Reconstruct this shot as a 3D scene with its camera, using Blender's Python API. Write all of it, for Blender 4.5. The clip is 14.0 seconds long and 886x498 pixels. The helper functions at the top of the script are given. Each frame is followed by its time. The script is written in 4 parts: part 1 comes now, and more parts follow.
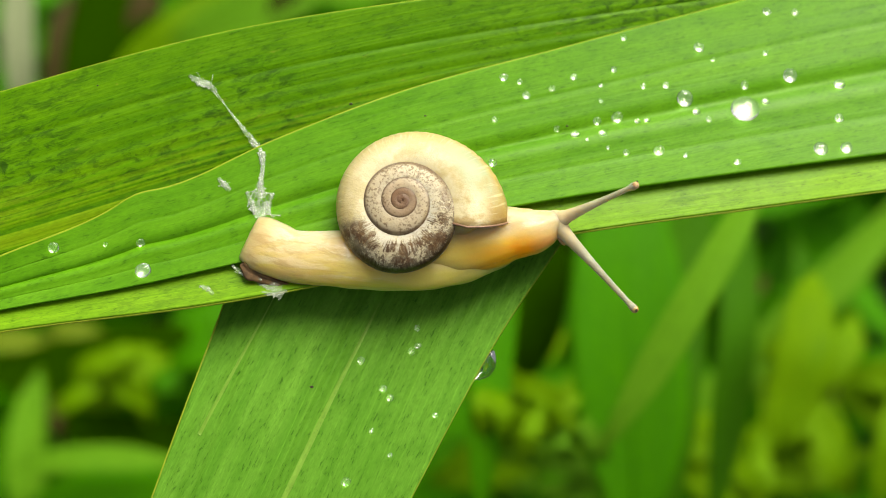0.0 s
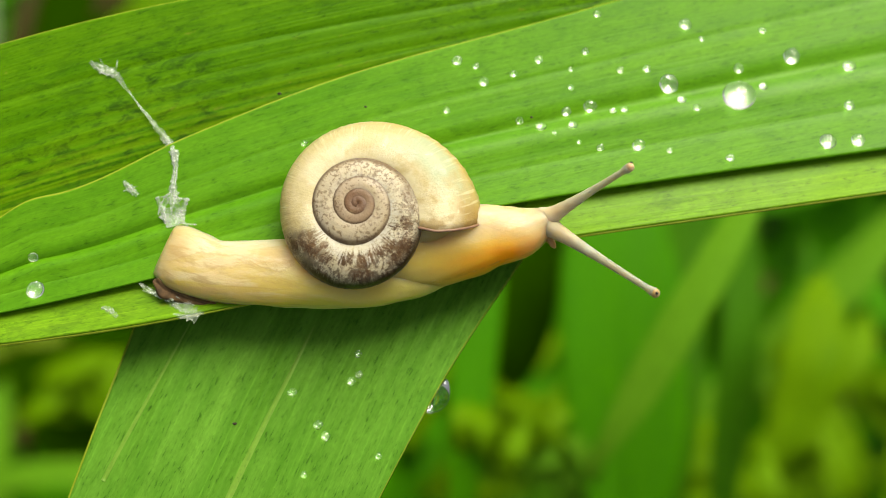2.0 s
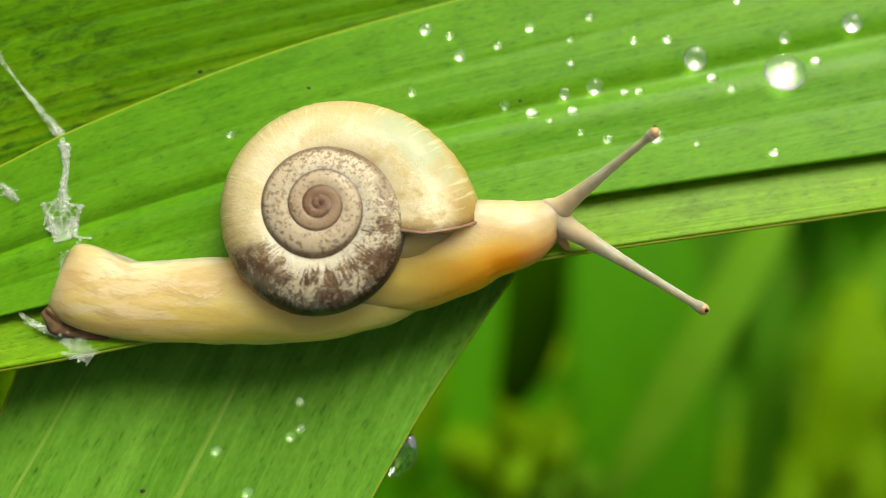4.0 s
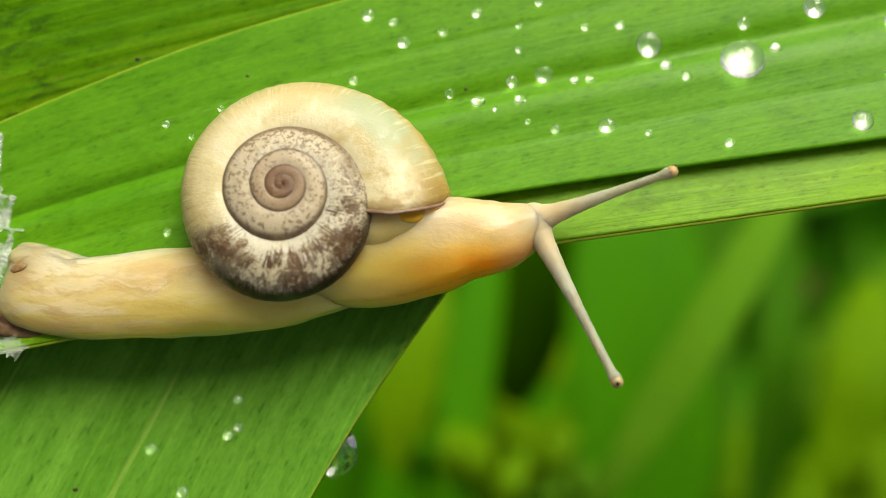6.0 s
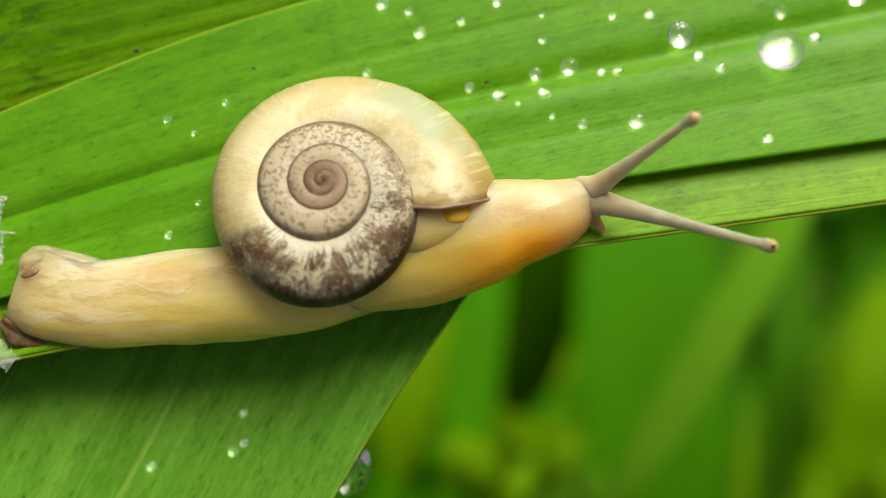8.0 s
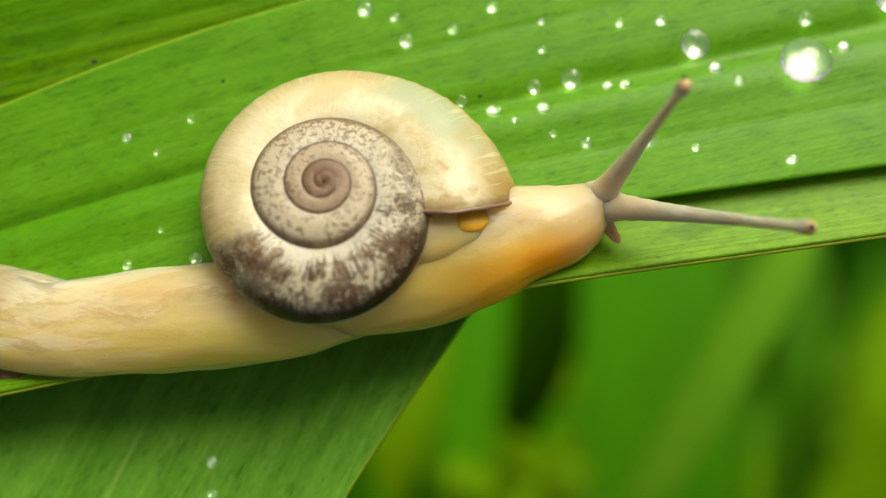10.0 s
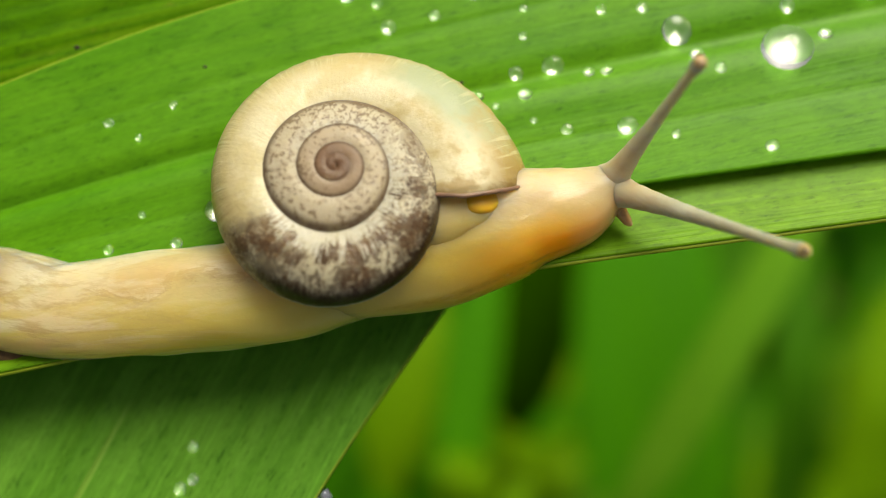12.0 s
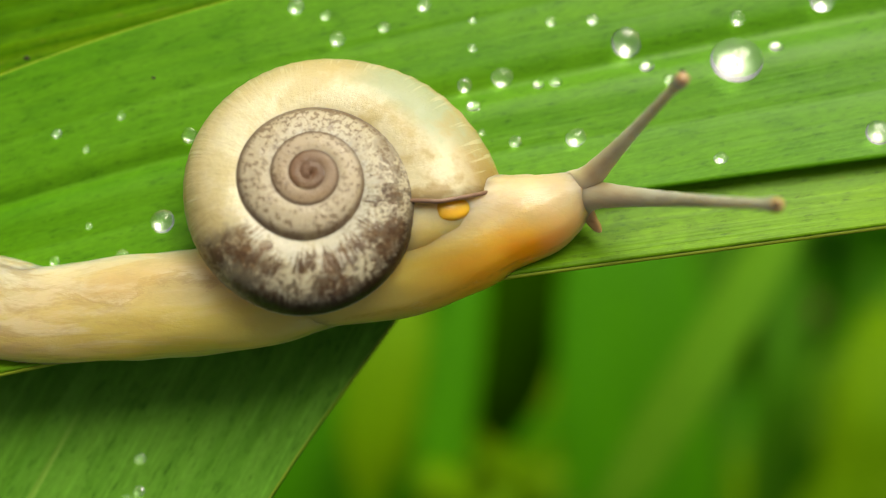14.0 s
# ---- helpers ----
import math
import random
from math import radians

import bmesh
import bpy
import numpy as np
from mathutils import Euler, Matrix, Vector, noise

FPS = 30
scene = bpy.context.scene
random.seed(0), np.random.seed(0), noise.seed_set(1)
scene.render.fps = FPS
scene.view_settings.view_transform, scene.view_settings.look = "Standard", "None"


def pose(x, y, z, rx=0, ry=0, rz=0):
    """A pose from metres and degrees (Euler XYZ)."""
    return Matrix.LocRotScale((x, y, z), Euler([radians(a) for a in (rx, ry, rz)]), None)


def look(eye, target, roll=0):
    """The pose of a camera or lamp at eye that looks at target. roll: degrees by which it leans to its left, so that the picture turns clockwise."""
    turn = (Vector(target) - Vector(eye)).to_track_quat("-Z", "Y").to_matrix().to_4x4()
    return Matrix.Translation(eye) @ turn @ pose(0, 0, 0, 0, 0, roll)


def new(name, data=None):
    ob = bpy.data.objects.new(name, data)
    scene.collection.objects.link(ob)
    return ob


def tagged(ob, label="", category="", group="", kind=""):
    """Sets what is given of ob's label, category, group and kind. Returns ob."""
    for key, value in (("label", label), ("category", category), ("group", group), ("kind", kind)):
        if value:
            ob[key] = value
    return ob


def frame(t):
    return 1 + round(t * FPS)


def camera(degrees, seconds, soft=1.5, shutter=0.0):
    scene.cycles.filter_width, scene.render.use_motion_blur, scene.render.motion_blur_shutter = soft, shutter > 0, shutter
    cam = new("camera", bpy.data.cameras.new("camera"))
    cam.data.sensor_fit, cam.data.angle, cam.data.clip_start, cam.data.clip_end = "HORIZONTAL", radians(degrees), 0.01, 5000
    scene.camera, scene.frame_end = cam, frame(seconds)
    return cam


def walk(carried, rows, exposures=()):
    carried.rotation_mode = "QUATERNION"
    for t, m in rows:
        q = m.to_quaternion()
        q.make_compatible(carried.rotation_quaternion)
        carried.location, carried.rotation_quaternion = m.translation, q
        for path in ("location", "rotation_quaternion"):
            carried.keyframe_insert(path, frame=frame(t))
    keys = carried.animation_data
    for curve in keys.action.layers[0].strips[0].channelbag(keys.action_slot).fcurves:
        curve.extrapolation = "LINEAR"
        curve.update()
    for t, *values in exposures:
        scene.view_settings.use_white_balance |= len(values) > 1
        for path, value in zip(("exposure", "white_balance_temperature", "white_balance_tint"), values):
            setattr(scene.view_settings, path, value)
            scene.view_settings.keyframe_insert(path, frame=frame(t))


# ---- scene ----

MM = 0.001                      # everything below is written in millimetres

cam = camera(40, 14.0, soft=0.5)
# seconds, eye (mm), turn (degrees)
PATH = [
    (0, -1.80, -17.95, 87.65, 11.54, -1.05, -0.58),
    (0.5, -0.62, -19.21, 88.22, 12.15, -1.06, -0.76),
    (1, 1.64, -19.12, 88.48, 12.06, -0.86, -0.78),
    (1.5, 3.55, -17.67, 85.13, 11.72, 0.03, -0.66),
    (2, 2.69, -14.12, 75.38, 11.15, -0.50, -0.89),
    (2.5, 6.82, -12.33, 66.33, 10.99, 0.58, -0.55),
    (2.7, 5.46, -11.56, 66.50, 10.74, 0.16, -0.73),
    (4.8, 5.77, -8.79, 55.88, 10.58, 0.64, -0.74),
    (5, 7.72, -8.56, 56.00, 10.22, 1.13, -0.54),
    (5.5, 8.65, -8.55, 58.70, 9.72, 1.81, -0.39),
    (6, 10.40, -9.32, 57.11, 10.59, 2.18, -0.20),
    (6.5, 9.47, -8.60, 52.44, 10.91, 1.86, -0.37),
    (7, 10.20, -9.08, 53.13, 10.91, 2.28, -0.22),
    (7.5, 9.73, -8.81, 52.96, 10.61, 2.00, -0.28),
    (8, 8.92, -8.66, 53.61, 10.74, 1.74, -0.39),
    (8.2, 9.25, -9.03, 53.23, 10.88, 1.64, -0.41),
    (10.3, 9.52, -6.44, 48.38, 10.98, 2.01, -0.31),
    (10.5, 10.36, -6.62, 49.52, 10.58, 2.02, -0.24),
    (11, 9.46, -6.99, 51.36, 10.82, 1.84, -0.26),
    (11.5, 11.31, -7.13, 53.49, 10.28, 2.79, -0.02),
    (12, 10.48, -7.17, 48.48, 10.99, 2.21, -0.12),
    (12.5, 10.34, -7.32, 49.54, 11.00, 2.20, -0.18),
    (13, 10.37, -6.94, 49.91, 11.07, 2.28, -0.04),
    (13.5, 12.27, -7.08, 48.65, 11.59, 2.42, 0.02),
    (14, 12.83, -6.90, 48.26, 11.31, 2.40, 0.12),
]
walk(cam, [(r[0], pose(r[1] * MM, r[2] * MM, r[3] * MM, *r[4:])) for r in PATH], [(0, 1.0, 7200, 5), (2.7, 0.88, 7200, 5), (5, 0.75, 7200, 5), (8.2, 0.66, 7200, 5), (14, 0.56, 7200, 5)])

# ---- light ----
world = bpy.data.worlds.new("sky")
scene.world = world
world.use_nodes = True
wn = world.node_tree.nodes
sky = wn.new("ShaderNodeTexSky")
sky.sky_type, sky.sun_disc = "NISHITA", False
SUN_UP, SUN_FROM = 46.0, (0.45, 1.0)          # elevation; the side it comes from
sky.sun_elevation = radians(SUN_UP)
sky.sun_rotation = math.atan2(SUN_FROM[0], SUN_FROM[1])
sky.dust_density, sky.ozone_density, sky.air_density = 4.0, 0.6, 1.0
wn["Background"].inputs["Strength"].default_value = 0.058
haze = wn.new("ShaderNodeHueSaturation")        # thin cloud takes most of the blue out of the sky
haze.inputs["Saturation"].default_value = 0.35
world.node_tree.links.new(sky.outputs[0], haze.inputs["Color"])
world.node_tree.links.new(haze.outputs[0], wn["Background"].inputs["Color"])
sun = new("sun", bpy.data.lights.new("sun", "SUN"))
sun.data.energy, sun.data.angle, sun.data.color = 2.8, radians(42), (1.0, 0.95, 0.84)
sd = Vector((SUN_FROM[0], SUN_FROM[1], 0)).normalized() * math.cos(radians(SUN_UP))
sun.matrix_world = look((sd.x, sd.y, math.sin(radians(SUN_UP))), (0, 0, 0))


# ---- mesh helpers ----
def hermite(pts, s):
    """A smooth curve through control points, at s in 0..1 by the points' own spacing."""
    p = np.array(pts, float)
    n = len(p)
    d = np.concatenate([[0], np.cumsum(np.linalg.norm(np.diff(p, axis=0), axis=1))])
    d /= d[-1]
    m = np.gradient(p, d, axis=0)
    s = np.clip(np.asarray(s, float), 0, 1)
    i = np.clip(np.searchsorted(d, s, side="right") - 1, 0, n - 2)
    h = (d[i + 1] - d[i])[:, None]
    t = ((s - d[i]) / (d[i + 1] - d[i]))[:, None]
    return ((2 * t**3 - 3 * t**2 + 1) * p[i] + (t**3 - 2 * t**2 + t) * h * m[i]
            + (-2 * t**3 + 3 * t**2) * p[i + 1] + (t**3 - t**2) * h * m[i + 1])


def mesh(name, verts, faces, material, uv=None, smooth=True):
    me = bpy.data.meshes.new(name)
    me.from_pydata([tuple(v) for v in np.asarray(verts) * MM], [], faces)
    if uv is not None:
        layer = me.uv_layers.new(name="UVMap")
        idx = np.empty(len(me.loops), int)
        me.loops.foreach_get("vertex_index", idx)
        layer.data.foreach_set("uv", np.asarray(uv, np.float32)[idx].ravel())
    me.materials.append(material)
    if smooth:
        me.polygons.foreach_set("use_smooth", [True] * len(me.polygons))
    me.update()
    return me


def part(name, me, parent, label=""):
    ob = new(name, me)
    ob.parent = parent
    return tagged(ob, label)


def empty(name):
    ob = bpy.data.objects.new(name, None)
    ob.empty_display_size = 0.002
    scene.collection.objects.link(ob)
    return ob


def grid_faces(nu, nv, wrap=False):
    out = []
    for i in range(nu - 1):
        for j in range(nv if wrap else nv - 1):
            k = (j + 1) % nv
            out.append((i * nv + j, (i + 1) * nv + j, (i + 1) * nv + k, i * nv + k))
    return out


def tube(path, radii, n=14, flat=1.0):
    """Rings along a 3D path, closed at both ends. Returns verts, faces, uv (mm along, turn)."""
    p = np.asarray(path, float)
    r = np.asarray(radii, float)
    tan = np.gradient(p, axis=0)
    tan /= np.linalg.norm(tan, axis=1)[:, None]
    up = np.array([0.0, 0.0, 1.0])
    side = np.cross(tan, up)
    side /= np.linalg.norm(side, axis=1)[:, None] + 1e-9
    nor = np.cross(side, tan)
    a = np.linspace(0, 2 * np.pi, n, endpoint=False)
    v = p[:, None] + r[:, None, None] * (np.cos(a)[None, :, None] * side[:, None] + flat * np.sin(a)[None, :, None] * nor[:, None])
    length = np.concatenate([[0], np.cumsum(np.linalg.norm(np.diff(p, axis=0), axis=1))])
    uv = np.stack([np.repeat(length, n), np.tile(a / (2 * np.pi), len(p))], 1)
    faces = grid_faces(len(p), n, True)
    faces = [f[::-1] for f in faces]
    faces.append(tuple(range(n)))
    faces.append(tuple(range((len(p) - 1) * n, len(p) * n))[::-1])
    return v.reshape(-1, 3), faces, uv


# ---- materials ----
def nodes_of(name):
    m = bpy.data.materials.new(name)
    m.use_nodes = True
    nt = m.node_tree
    return m, nt, nt.nodes["Principled BSDF"]


class Net:
    """Short words for building node trees."""

    def __init__(self, nt):
        self.nt = nt

    def node(self, kind, **props):
        n = self.nt.nodes.new(kind)
        for k, v in props.items():
            if k == "operation":
                n.operation = v
            elif k == "blend_type":
                n.blend_type = v
        return n

    def link(self, a, b):
        self.nt.links.new(a, b)

    def coords(self, which="UV", scale=(1, 1, 1), rot=0.0):
        tc = self.node("ShaderNodeTexCoord")
        mp = self.node("ShaderNodeMapping")
        mp.inputs["Scale"].default_value = scale
        mp.inputs["Rotation"].default_value = (0, 0, rot)
        self.link(tc.outputs[which], mp.inputs["Vector"])
        return mp.outputs[0]

    def noise(self, vec, scale, detail=4, rough=0.55, distortion=0.0):
        n = self.node("ShaderNodeTexNoise")
        n.inputs["Scale"].default_value = scale
        n.inputs["Detail"].default_value = detail
        n.inputs["Roughness"].default_value = rough
        n.inputs["Distortion"].default_value = distortion
        self.link(vec, n.inputs["Vector"])
        return n.outputs["Fac"]

    def ramp(self, fac, stops, smooth=False):
        n = self.node("ShaderNodeValToRGB")
        if smooth:
            n.color_ramp.interpolation = "EASE"
        el = n.color_ramp.elements
        while len(el) < len(stops):
            el.new(0.5)
        for e, (p, c) in zip(el, stops):
            e.position = p
            e.color = (*c, 1) if len(c) == 3 else c
        self.link(fac, n.inputs[0])
        return n.outputs[0]

    def grey(self, fac, lo, hi, a=0.0, b=1.0):
        n = self.node("ShaderNodeMapRange")
        for k, v in zip((1, 2, 3, 4), (lo, hi, a, b)):
            n.inputs[k].default_value = v
        self.link(fac, n.inputs[0])
        return n.outputs[0]

    def math(self, op, a, b=0.0):
        n = self.node("ShaderNodeMath", operation=op)
        for k, x in enumerate((a, b)):
            if isinstance(x, (int, float)):
                n.inputs[k].default_value = x
            else:
                self.link(x, n.inputs[k])
        return n.outputs[0]

    def mix(self, fac, a, b, blend="MIX"):
        n = self.node("ShaderNodeMixRGB", blend_type=blend)
        for k, x in enumerate((fac, a, b)):
            if isinstance(x, (int, float)):
                n.inputs[k].default_value = x
            elif isinstance(x, tuple):
                n.inputs[k].default_value = (*x, 1)
            else:
                self.link(x, n.inputs[k])
        return n.outputs[0]

    def bump(self, height, dist, normal=None):
        n = self.node("ShaderNodeBump")
        n.inputs["Strength"].default_value = 1.0
        n.inputs["Distance"].default_value = dist * MM
        self.link(height, n.inputs["Height"])
        if normal is not None:
            self.link(normal, n.inputs["Normal"])
        return n.outputs[0]

    def split(self, vec):
        n = self.node("ShaderNodeSeparateXYZ")
        self.link(vec, n.inputs[0])
        return n.outputs


def leaf_material(name, deep, light, blotch=0.0, vein=0.5, glow=0.3, rough=0.42, relief=0.06, gloss=0.30, dash=0.60, lined=0.0):
    """A grass blade: long streaks, fine parallel veins, small spots; UV is in mm (along, across)."""
    m, nt, bs = nodes_of(name)
    n = Net(nt)
    uv = n.coords("UV")
    streak = n.noise(n.coords("UV", (0.035, 0.9, 1)), 1.0, 4, 0.55)
    fine = n.noise(n.coords("UV", (0.03, 4.2, 1)), 1.0, 3, 0.6)
    cloud = n.noise(n.coords("UV", (0.10, 0.22, 1)), 1.0, 4, 0.6)
    marks = n.noise(n.coords("UV", (1.2, 5.5, 1)), 1.0, 5, 0.75)
    patch = n.noise(n.coords("UV", (0.45, 0.9, 1)), 1.0, 5, 0.65)
    tone = n.math("ADD", n.math("MULTIPLY", streak, 0.55), n.math("MULTIPLY", cloud, 0.45))
    col = n.ramp(tone, [(0.25, deep), (0.75, light)])
    veins = n.grey(fine, 0.52, 0.68)
    col = n.mix(n.math("MULTIPLY", veins, vein), col, tuple(min(1, c * 1.7) for c in light))
    col = n.mix(n.math("MULTIPLY", n.grey(patch, 0.45, 0.70), 0.45), col, tuple(c * 0.8 for c in deep))
    dashes = n.math("MULTIPLY", n.grey(marks, 0.54, 0.62), n.grey(patch, 0.35, 0.60))
    col = n.mix(n.math("MULTIPLY", dashes, dash), col, tuple(c * 0.45 for c in deep))
    if blotch:
        b = n.noise(n.coords("UV", (0.6, 1.5, 1)), 1.0, 6, 0.72, 0.6)
        c = n.noise(n.coords("UV", (0.06, 0.10, 1)), 1.0, 2)
        mask = n.math("MULTIPLY", n.grey(b, 0.47, 0.62), n.grey(c, 0.40, 0.58))
        col = n.mix(n.math("MULTIPLY", mask, blotch), col, (0.018, 0.065, 0.004))
        y = n.noise(n.coords("UV", (0.5, 1.2, 1)), 1.3, 3, 0.6)
        col = n.mix(n.math("MULTIPLY", n.grey(y, 0.66, 0.74), 0.5), col, (0.26, 0.30, 0.03))
    if lined:       # close yellow lines in the half of the blade past this distance across
        across = n.split(uv)[1]
        zone = n.grey(n.math("ADD", across, n.math("MULTIPLY", n.math("SUBTRACT", cloud, 0.5), 6.0)), lined - 2.0, lined + 2.5)
        line = n.noise(n.coords("UV", (0.012, 2.6, 1)), 1.0, 2, 0.5)
        col = n.mix(n.math("MULTIPLY", n.math("MULTIPLY", n.grey(line, 0.46, 0.58), zone), 0.8), col, (0.28, 0.46, 0.012))
        col = n.mix(n.math("MULTIPLY", n.math("MULTIPLY", n.grey(line, 0.48, 0.40), zone), 0.45), col, (0.045, 0.16, 0.003))
    grain = n.noise(n.coords("UV", (2.2, 7.0, 1)), 1.0, 4, 0.7)
    col = n.mix(n.grey(grain, 0.35, 0.65, 0.0, 0.30), col, tuple(c * 0.55 for c in deep))
    n.link(col, bs.inputs["Base Color"])
    n.link(n.grey(cloud, 0.3, 0.7, rough - 0.07, rough + 0.1), bs.inputs["Roughness"])
    bs.inputs["Specular IOR Level"].default_value = gloss
    h = n.math("ADD", n.math("MULTIPLY", fine, 0.5), n.math("ADD", n.math("MULTIPLY", streak, 0.6), n.math("MULTIPLY", marks, 0.12)))
    nrm = n.bump(h, relief)
    n.link(nrm, bs.inputs["Normal"])
    tr = n.node("ShaderNodeBsdfTranslucent")
    n.link(n.mix(1.0, col, (1.0, 1.0, 0.35), "MULTIPLY"), tr.inputs["Color"])
    n.link(nrm, tr.inputs["Normal"])
    mx = n.node("ShaderNodeMixShader")
    mx.inputs[0].default_value = glow
    n.link(bs.outputs[0], mx.inputs[1])
    n.link(tr.outputs[0], mx.inputs[2])
    n.link(mx.outputs[0], nt.nodes["Material Output"].inputs["Surface"])
    return m


LEAF_MAIN = leaf_material("leaf_green", (0.079, 0.285, 0.005), (0.178, 0.46, 0.014), vein=0.06, glow=0.28, relief=0.035, gloss=0.23, dash=0.7)
LEAF_BACK = leaf_material("leaf_spotted", (0.060, 0.215, 0.002), (0.155, 0.37, 0.004), blotch=0.85, vein=0.25, relief=0.07, gloss=0.13, dash=0.8, lined=74.0)
LEAF_STRIP = leaf_material("leaf_yellowish", (0.125, 0.32, 0.005), (0.25, 0.48, 0.016), blotch=0.35, vein=0.3, glow=0.26, gloss=0.2, dash=0.9)
LEAF_LOW = leaf_material("leaf_ribbed", (0.078, 0.265, 0.014), (0.185, 0.43, 0.048), vein=0.25, rough=0.55, relief=0.08, gloss=0.10, dash=0.9)
RIB = leaf_material("leaf_rib", (0.17, 0.37, 0.03), (0.28, 0.50, 0.08), vein=0.2)
EDGE = leaf_material("leaf_edge", (0.30, 0.42, 0.015), (0.42, 0.50, 0.05), vein=0.2)
MID = leaf_material("far_green", (0.046, 0.245, 0.001), (0.085, 0.34, 0.001), vein=0.05, glow=0.45, relief=0.02, rough=0.65, gloss=0.10)
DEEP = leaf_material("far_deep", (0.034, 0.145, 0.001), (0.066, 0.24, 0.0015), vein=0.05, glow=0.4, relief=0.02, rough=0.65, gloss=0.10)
# near-black leaf colour that stands for the shade in gaps of the undergrowth
GAP_DARK = leaf_material("far_gap", (0.014, 0.05, 0.0003), (0.026, 0.085, 0.0004), vein=0.05, glow=0.4, relief=0.02, rough=0.8, gloss=0.0)
PALE = leaf_material("far_pale", (0.105, 0.31, 0.008), (0.165, 0.40, 0.018), vein=0.1, glow=0.4, relief=0.02, rough=0.65, gloss=0.10)
LIME = leaf_material("far_lime", (0.125, 0.31, 0.002), (0.205, 0.39, 0.003), vein=0.05, glow=0.45, relief=0.02, rough=0.65, gloss=0.10)
STRAW = leaf_material("far_straw", (0.12, 0.20, 0.008), (0.19, 0.27, 0.02), vein=0.1, glow=0.3, relief=0.02, rough=0.65, gloss=0.10)
BROWN_FAR = leaf_material("far_brown", (0.040, 0.031, 0.007), (0.075, 0.058, 0.013), vein=0.1, glow=0.3, relief=0.02, rough=0.65, gloss=0.10)
CREAM = leaf_material("far_cream", (0.20, 0.25, 0.13), (0.31, 0.36, 0.21), vein=0.1, glow=0.3, relief=0.02, rough=0.65, gloss=0.10)


def water_material(name, shine):
    m, nt, bs = nodes_of(name)
    n = Net(nt)
    nt.nodes.remove(bs)
    gl = n.node("ShaderNodeBsdfGlass")
    gl.inputs["IOR"].default_value = 1.33
    gl.inputs["Roughness"].default_value = 0.0
    sh = n.node("ShaderNodeBsdfGlossy")
    sh.inputs["Roughness"].default_value = 0.13
    mx = n.node("ShaderNodeMixShader")
    mx.inputs[0].default_value = shine
    n.link(gl.outputs[0], mx.inputs[1])
    n.link(sh.outputs[0], mx.inputs[2])
    n.link(mx.outputs[0], nt.nodes["Material Output"].inputs["Surface"])
    return m


def drop_mirror_material(name, silver):
    """The silvery bowl added under a drop, a rough mirror that makes its bright crescent."""
    m, nt, bs = nodes_of(name)
    n = Net(nt)
    nt.nodes.remove(bs)
    gl = n.node("ShaderNodeBsdfGlass")
    gl.inputs["IOR"].default_value = 1.33
    gl.inputs["Roughness"].default_value = 0.05
    sh = n.node("ShaderNodeBsdfGlossy")
    sh.inputs["Roughness"].default_value = 0.26
    mx = n.node("ShaderNodeMixShader")
    mx.inputs[0].default_value = silver
    n.link(gl.outputs[0], mx.inputs[1])
    n.link(sh.outputs[0], mx.inputs[2])
    n.link(mx.outputs[0], nt.nodes["Material Output"].inputs["Surface"])
    return m


def slime_material():
    m, nt, bs = nodes_of("slime")
    n = Net(nt)
    tr = n.node("ShaderNodeBsdfTransparent")
    bs.inputs["Base Color"].default_value = (0.70, 0.80, 0.68, 1)
    bs.inputs["Roughness"].default_value = 0.15
    k = n.noise(n.coords("Object", (1.6, 0.7, 1)), 900, 3, 0.55, 0.4)
    n.link(n.bump(k, 0.03), bs.inputs["Normal"])
    mx = n.node("ShaderNodeMixShader")
    n.link(n.grey(k, 0.38, 0.64, 0.08, 0.34), mx.inputs[0])
    n.link(tr.outputs[0], mx.inputs[1])
    n.link(bs.outputs[0], mx.inputs[2])
    n.link(mx.outputs[0], nt.nodes["Material Output"].inputs["Surface"])
    return m


